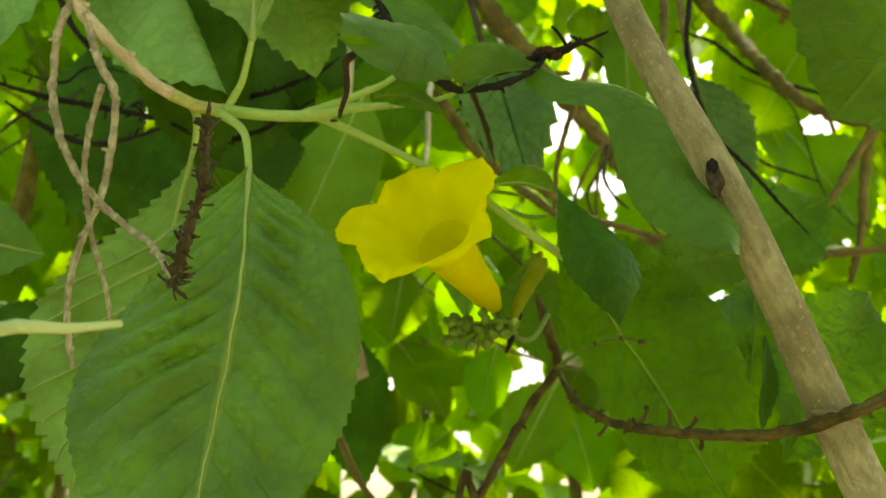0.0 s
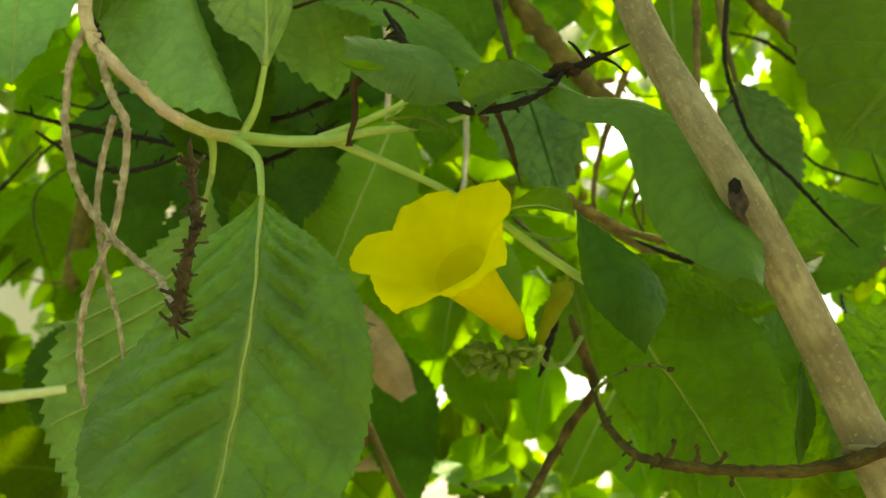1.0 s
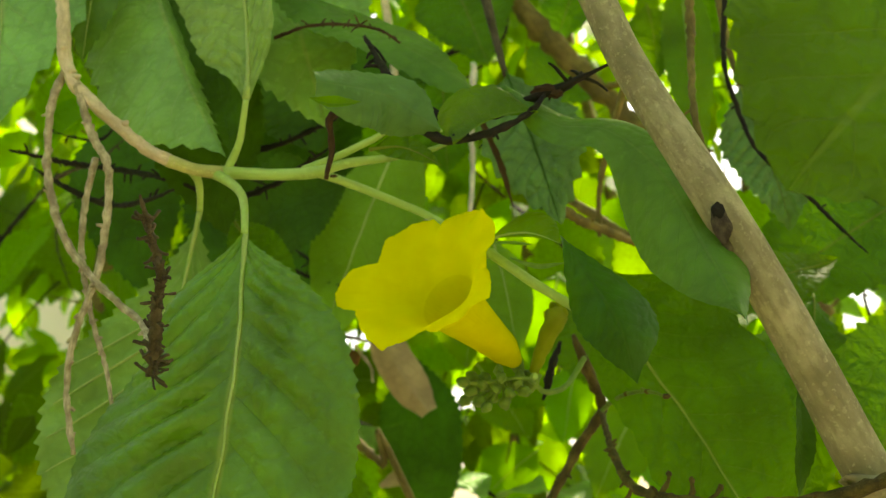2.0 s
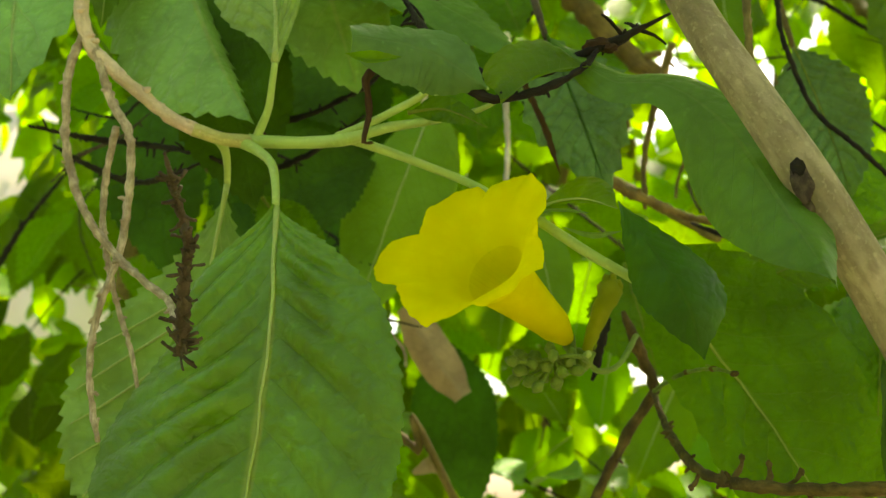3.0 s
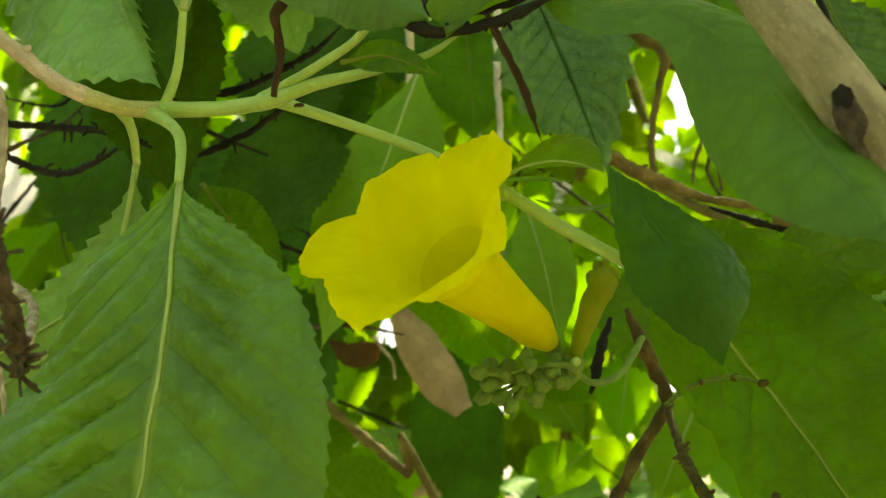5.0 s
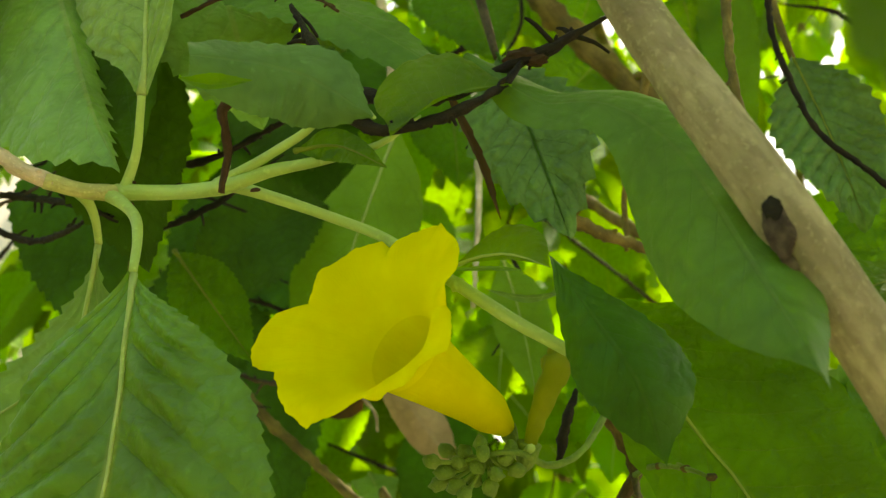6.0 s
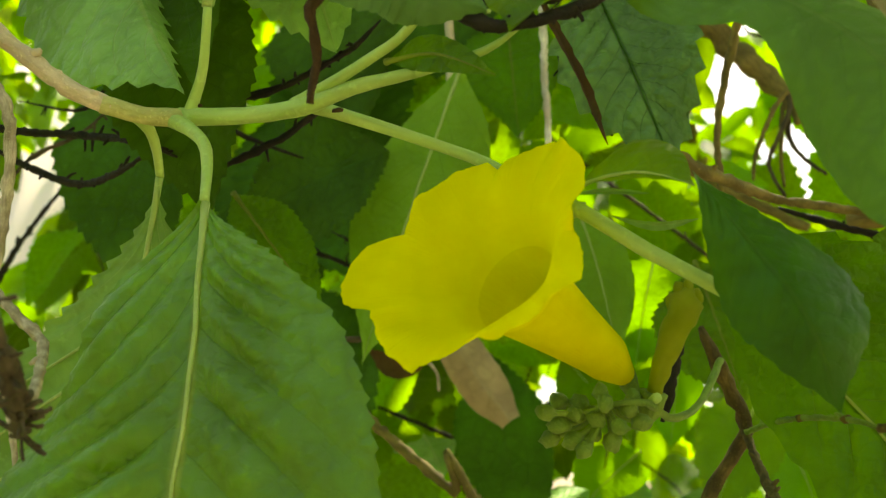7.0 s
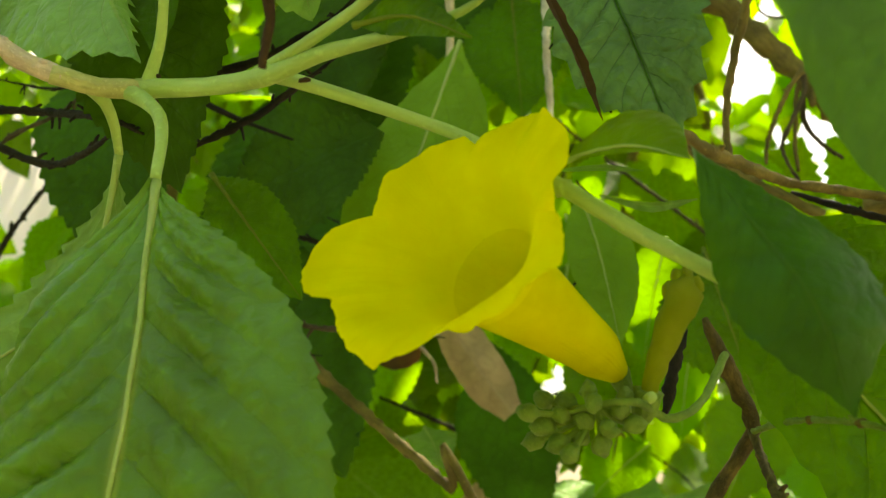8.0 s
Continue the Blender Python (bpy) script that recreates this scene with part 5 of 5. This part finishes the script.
for seed, (base, tip, width) in enumerate((
        ((0.3074, 0.8000, 1.9075), (0.2462, 0.8000, 1.8035), .090),
        ((0.2692, 0.7800, 1.8030), (0.3114, 0.7600, 1.7084), .080),
        ((0.2535, 0.9000, 1.9469), (0.3024, 0.8800, 1.7973), .080),
        ((0.1150, 0.6200, 1.8562), (0.1131, 0.6000, 1.7098), .030),
        ((-0.0263, 0.7000, 1.6722), (-0.0352, 0.7000, 1.6220), .050),
        ((-0.0338, 0.7500, 1.6348), (0.0023, 0.7400, 1.5778), .045),
        ((0.0370, 0.7200, 1.6255), (0.0250, 0.7200, 1.5719), .035),
        ((0.0722, 0.6600, 1.5938), (0.0414, 0.6600, 1.5354), .045),
        ((0.0833, 0.7000, 1.5773), (0.0962, 0.7000, 1.5269), .045),
        ((0.0067, 0.8000, 1.5758), (-0.0390, 0.8000, 1.5388), .050),
        ((0.1283, 0.7000, 1.5920), (0.1611, 0.7000, 1.5234), .070),
        ((-0.0293, 0.7500, 1.7151), (-0.0061, 0.7400, 1.6273), .060),
        ((0.0294, 0.7000, 1.6816), (0.0100, 0.7000, 1.6141), .050),
        ((-0.0760, 0.8000, 1.6644), (-0.0966, 0.8000, 1.5851), .050))):
    leaf_on(bright, base, tip, width, LEAF_LIT_TONE, (.2 * (seed % 3 - 1), -1, .3), RIB, .0006, 0, "", teeth=16, tooth=.04, fold=10, bow=.06, ripple=.025, wave=.05, widest=.42, seed=80 + seed, across=10)

# the sky's reflection is put into the pale leaf colour
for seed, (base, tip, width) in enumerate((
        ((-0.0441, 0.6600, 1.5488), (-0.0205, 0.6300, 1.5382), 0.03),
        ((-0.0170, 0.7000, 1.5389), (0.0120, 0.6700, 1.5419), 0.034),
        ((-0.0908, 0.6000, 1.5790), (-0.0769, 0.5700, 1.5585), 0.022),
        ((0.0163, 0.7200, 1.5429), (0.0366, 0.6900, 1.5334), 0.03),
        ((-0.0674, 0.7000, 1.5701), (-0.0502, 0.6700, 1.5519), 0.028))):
    leaf_on(bright, base, tip, width, LEAF_PALE_LIT, (.1, -.6, 1), RIB, .0005, 0, "leaf coloured pale for the sky's reflection", teeth=14, tooth=.04, fold=10, bow=.06, ripple=.03, wave=.06, widest=.45, seed=120 + seed, across=10)

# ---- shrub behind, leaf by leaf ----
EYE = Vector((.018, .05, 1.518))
# gaps cut along sight lines from three camera places: slope across, slope up, breadth
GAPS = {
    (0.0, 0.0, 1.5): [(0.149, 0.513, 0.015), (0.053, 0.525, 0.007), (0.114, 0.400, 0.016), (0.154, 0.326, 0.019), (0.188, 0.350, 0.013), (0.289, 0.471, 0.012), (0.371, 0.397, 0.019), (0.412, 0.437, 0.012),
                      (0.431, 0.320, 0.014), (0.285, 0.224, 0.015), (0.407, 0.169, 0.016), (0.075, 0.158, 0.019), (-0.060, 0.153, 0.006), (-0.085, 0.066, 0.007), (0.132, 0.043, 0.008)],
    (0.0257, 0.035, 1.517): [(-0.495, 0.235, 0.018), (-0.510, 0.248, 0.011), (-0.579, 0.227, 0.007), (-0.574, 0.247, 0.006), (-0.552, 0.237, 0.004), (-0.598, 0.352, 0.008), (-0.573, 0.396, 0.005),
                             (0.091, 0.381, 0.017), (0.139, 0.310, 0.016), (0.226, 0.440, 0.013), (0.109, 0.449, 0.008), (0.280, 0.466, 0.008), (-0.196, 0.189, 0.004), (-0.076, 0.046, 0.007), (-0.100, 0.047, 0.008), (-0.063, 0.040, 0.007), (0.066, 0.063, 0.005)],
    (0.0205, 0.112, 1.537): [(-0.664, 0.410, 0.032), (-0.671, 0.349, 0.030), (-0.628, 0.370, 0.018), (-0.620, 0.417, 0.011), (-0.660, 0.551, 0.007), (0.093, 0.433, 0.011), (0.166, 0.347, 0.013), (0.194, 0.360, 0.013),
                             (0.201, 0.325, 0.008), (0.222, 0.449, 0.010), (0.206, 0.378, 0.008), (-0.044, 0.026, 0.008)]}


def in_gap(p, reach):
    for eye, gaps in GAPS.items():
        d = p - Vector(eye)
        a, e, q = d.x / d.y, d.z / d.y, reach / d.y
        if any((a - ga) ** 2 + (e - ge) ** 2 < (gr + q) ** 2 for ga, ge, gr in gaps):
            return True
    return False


FORMS = []
for k in range(6):
    shape = Leaf(1.0, (.62, .55, .70, .5, .66, .58)[k], teeth=15, tooth=.085, fold=(8, 16, 4, 22, 12, -8)[k], bow=(.08, -.05, .12, .05, -.1, .1)[k], ripple=.02, wave=.06, widest=.42, seed=50 + k, twist=(.2, -.3, .1, .4, -.2, 0)[k])
    me = bpy.data.meshes.new("leaf")
    bm = shape.blade(8, 3)
    bm.to_mesh(me)
    bm.free()
    me.shade_smooth()
    me.materials.append(LEAF_FAR)
    FORMS.append(me)


def random_leaf(rng, near, far, left, right, low, high, size):
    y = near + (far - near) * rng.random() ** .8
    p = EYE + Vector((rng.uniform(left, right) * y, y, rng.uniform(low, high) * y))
    long = size * rng.uniform(.6, 1.25)
    way = Vector((rng.gauss(0, .6), rng.gauss(0, .5), rng.gauss(-.75, .45))).normalized()
    face = Vector((rng.gauss(0, .5), rng.gauss(-.8, .5), rng.gauss(.5, .5)))
    return p, way, face, long


def shrub(label, seed, count, near, far, left, right, low, high, size, limbs):
    rng = random.Random(seed)
    owner = thing("shrub", label, "shrub", "shrubs behind the flower")
    for pts, radius in limbs:
        part("limb", rod(pts, [radius * (1 - .12 * i) for i in range(len(pts))], 8, .02, .1, seed), BARK_FAR, owner)
    made = 0
    while made < count:
        p, way, face, long = random_leaf(rng, near, far, left, right, low, high, size)
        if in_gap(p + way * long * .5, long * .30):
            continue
        ob = new("leaf", FORMS[rng.randrange(6)])
        ob.parent = owner
        ob.matrix_basis = leaf_pose(p, p + way, face) @ Matrix.Scale(long, 4)
        made += 1


def limb(x, y, lean, z0=0.0, z1=2.6):
    return [(x - lean * .4, y + .2, z0), (x - lean * .1, y + .1, z0 + (z1 - z0) * .35), (x + lean * .2, y, z0 + (z1 - z0) * .65), (x + lean * .7, y + .05, z1)]


shrub("leafy green shrub with toothed leaves close behind", 1, 240, .58, .95, -.62, .56, -.16, .66, .090, [(limb(-.42, .9, .2), .012), (limb(.55, .85, -.15), .011)])
shrub("leafy green shrub with light shining through it", 2, 295, .95, 1.5, -.62, .56, -.18, .66, .100, [(limb(-.1, 1.5, .3), .014), (limb(.75, 1.35, -.3), .013)])
shrub("leafy green shrub further back", 3, 295, 1.5, 2.2, -.62, .56, -.20, .66, .105, [(limb(-.9, 2.1, .3), .018), (limb(.3, 2.2, .3), .016)])


shrub("small-leaved green shrub with light shining through it", 4, 295, .62, 1.25, -.25, .56, -.20, .50, .052, [(limb(.2, 1.3, -.3), .010)])
shrub("small-leaved green shrub, mostly in shade", 5, 200, .60, 1.2, -.62, .1, -.18, .60, .055, [(limb(-.5, 1.3, .3), .010)])
rng = random.Random(77)
for k in range(58):
    y = rng.uniform(.5, 1.4)
    p = EYE + Vector((rng.uniform(-.55, .5) * y, y, rng.uniform(-.1, .6) * y))
    way = Vector((rng.gauss(0, .6), rng.gauss(0, .2), rng.gauss(-.4, .6))).normalized() * rng.uniform(.10, .26)
    kink = Vector((rng.gauss(0, .02), 0, rng.gauss(0, .02)))
    if abs(p.x) < .25 and p.y < .66:
        continue
    ob = thing("twig", "thin bare brown twig among the leaves", "twig", "thin twigs in the shrub")
    thorny([p, p + way * .35 + kink, p + way * .7 - kink * .4, p + way], rng.uniform(.0007, .0022), (BARK_FAR, BARK_DARK, BARK_DEAD, BARK_DARK)[k % 4], ob, "wood", 8, 100 + k, .006, .5, True)


for k in range(26):
    if k < 12:
        p = Vector((rng.uniform(-.17, -.06), rng.uniform(.36, .5), rng.uniform(1.58, 1.69)))
        way = Vector((rng.gauss(.6, .4), rng.gauss(0, .2), rng.gauss(-.25, .4))).normalized() * rng.uniform(.04, .08)
    else:
        p = Vector((rng.uniform(.06, .34), rng.uniform(.5, .8), rng.uniform(1.62, 1.88)))
        way = Vector((rng.gauss(.5, .5), rng.gauss(0, .2), rng.gauss(-.5, .5))).normalized() * rng.uniform(.08, .2)
    kink = Vector((rng.gauss(0, .12), 0, rng.gauss(0, .12))) * way.length
    ob = thing("twig", "thin dark crooked twig among the leaves", "twig", "thin twigs in the shrub")
    thorny([p, p + way * .3 + kink, p + way * .65 - kink * .5, p + way], rng.uniform(.0006, .0013), BARK_DARK if k % 3 else BARK_DEAD, ob, "wood", 8, 200 + k, .005, .5, True)


def foliage(name, label, seed, count, draw, mat):
    """Uncountable leaves in one mesh."""
    rng = random.Random(seed)
    verts, faces, uvs = [], [], []
    outline = [(0, 0), (.22, .2), (.3, .45), (.2, .75), (0, 1), (-.2, .75), (-.3, .45), (-.22, .2)]
    for _ in range(count):
        got = draw(rng)
        if got is None:
            continue
        p, way, face, long = got
        m = leaf_pose(p, p + way, face) @ Matrix.Scale(long, 4)
        k = len(verts)
        verts += [m @ Vector((x, y, .25 * abs(x) + .2 * y * (1 - y))) for x, y in outline] + [m @ Vector((0, .5, .05))]
        for i in range(8):
            j = (i + 1) % 8
            faces.append((k + i, k + j, k + 8))
            for q in (i, j):
                uvs += [outline[q][0] * 1.6 + .5, outline[q][1]]
            uvs += [.5, .5]
    me = bpy.data.meshes.new(name)
    me.from_pydata(verts, [], faces)
    layer = me.uv_layers.new(name="leaf")
    layer.data.foreach_set("uv", uvs)
    me.shade_smooth()
    me.materials.append(mat)
    return tagged(new(name, me), label, "foliage", kind="stuff")


def far_draw(rng):
    p, way, face, long = random_leaf(rng, 1.7, 4.2, -.8, .7, -.42, .75, .15)
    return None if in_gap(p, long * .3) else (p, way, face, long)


# unseen crown added to keep direct sun off the flowering twig
def roof_draw(rng):
    x, y = rng.uniform(-.9, 1.1), rng.uniform(.14, 1.25)
    p = Vector((x, y, rng.uniform(2.35, 2.9)))
    if (p.z - EYE.z) / max(.05, p.y - EYE.y) < .7:
        return None
    return p, Vector((rng.gauss(0, 1), rng.gauss(0, 1), rng.gauss(-.3, .3))).normalized(), Vector((rng.gauss(0, .3), rng.gauss(0, .3), 1)), rng.uniform(.09, .14)


foliage("far_foliage", "dense green leaves of the shrubs farther off", 11, 8500, far_draw, LEAF_FAR)
# unseen; blocks low light, taller at the right so light comes from left
def hedge_draw(rng):
    a = rng.uniform(-2.4, 2.4)
    d = rng.uniform(1.8, 2.8)
    p = Vector((d * math.sin(a), -d * math.cos(a), rng.uniform(.2, 2.75 + 2.8 * max(0.0, math.sin(a + .25)) ** .5)))
    return p, Vector((rng.gauss(0, .6), rng.gauss(0, .6), -.7)).normalized(), Vector((rng.gauss(0, .5), rng.gauss(0, .5), .5)), rng.uniform(.12, .18)


foliage("hedge", "unseen ring of leaves added to shape the light", 13, 7600, hedge_draw, LEAF_FAR)
# unseen leaves added to shade the background, mostly at left
def side_draw(rng):
    x, y = rng.uniform(-1.5, -.12), rng.uniform(.9, 2.6)
    if rng.random() < .10:
        x = rng.uniform(-.12, 1.5)
    p = Vector((x, y, 1.52 + .74 * y + rng.uniform(0, .35)))
    return p, Vector((rng.gauss(0, 1), rng.gauss(0, 1), rng.gauss(-.3, .3))).normalized(), Vector((rng.gauss(0, .3), rng.gauss(0, .3), 1)), rng.uniform(.10, .16)


foliage("branch_cover", "unseen leaves added overhead to shade the shrubs at left", 14, 1000, side_draw, LEAF_FAR)
foliage("canopy", "unseen leaf crown added overhead to block the sun", 12, 1500, roof_draw, LEAF_FAR)
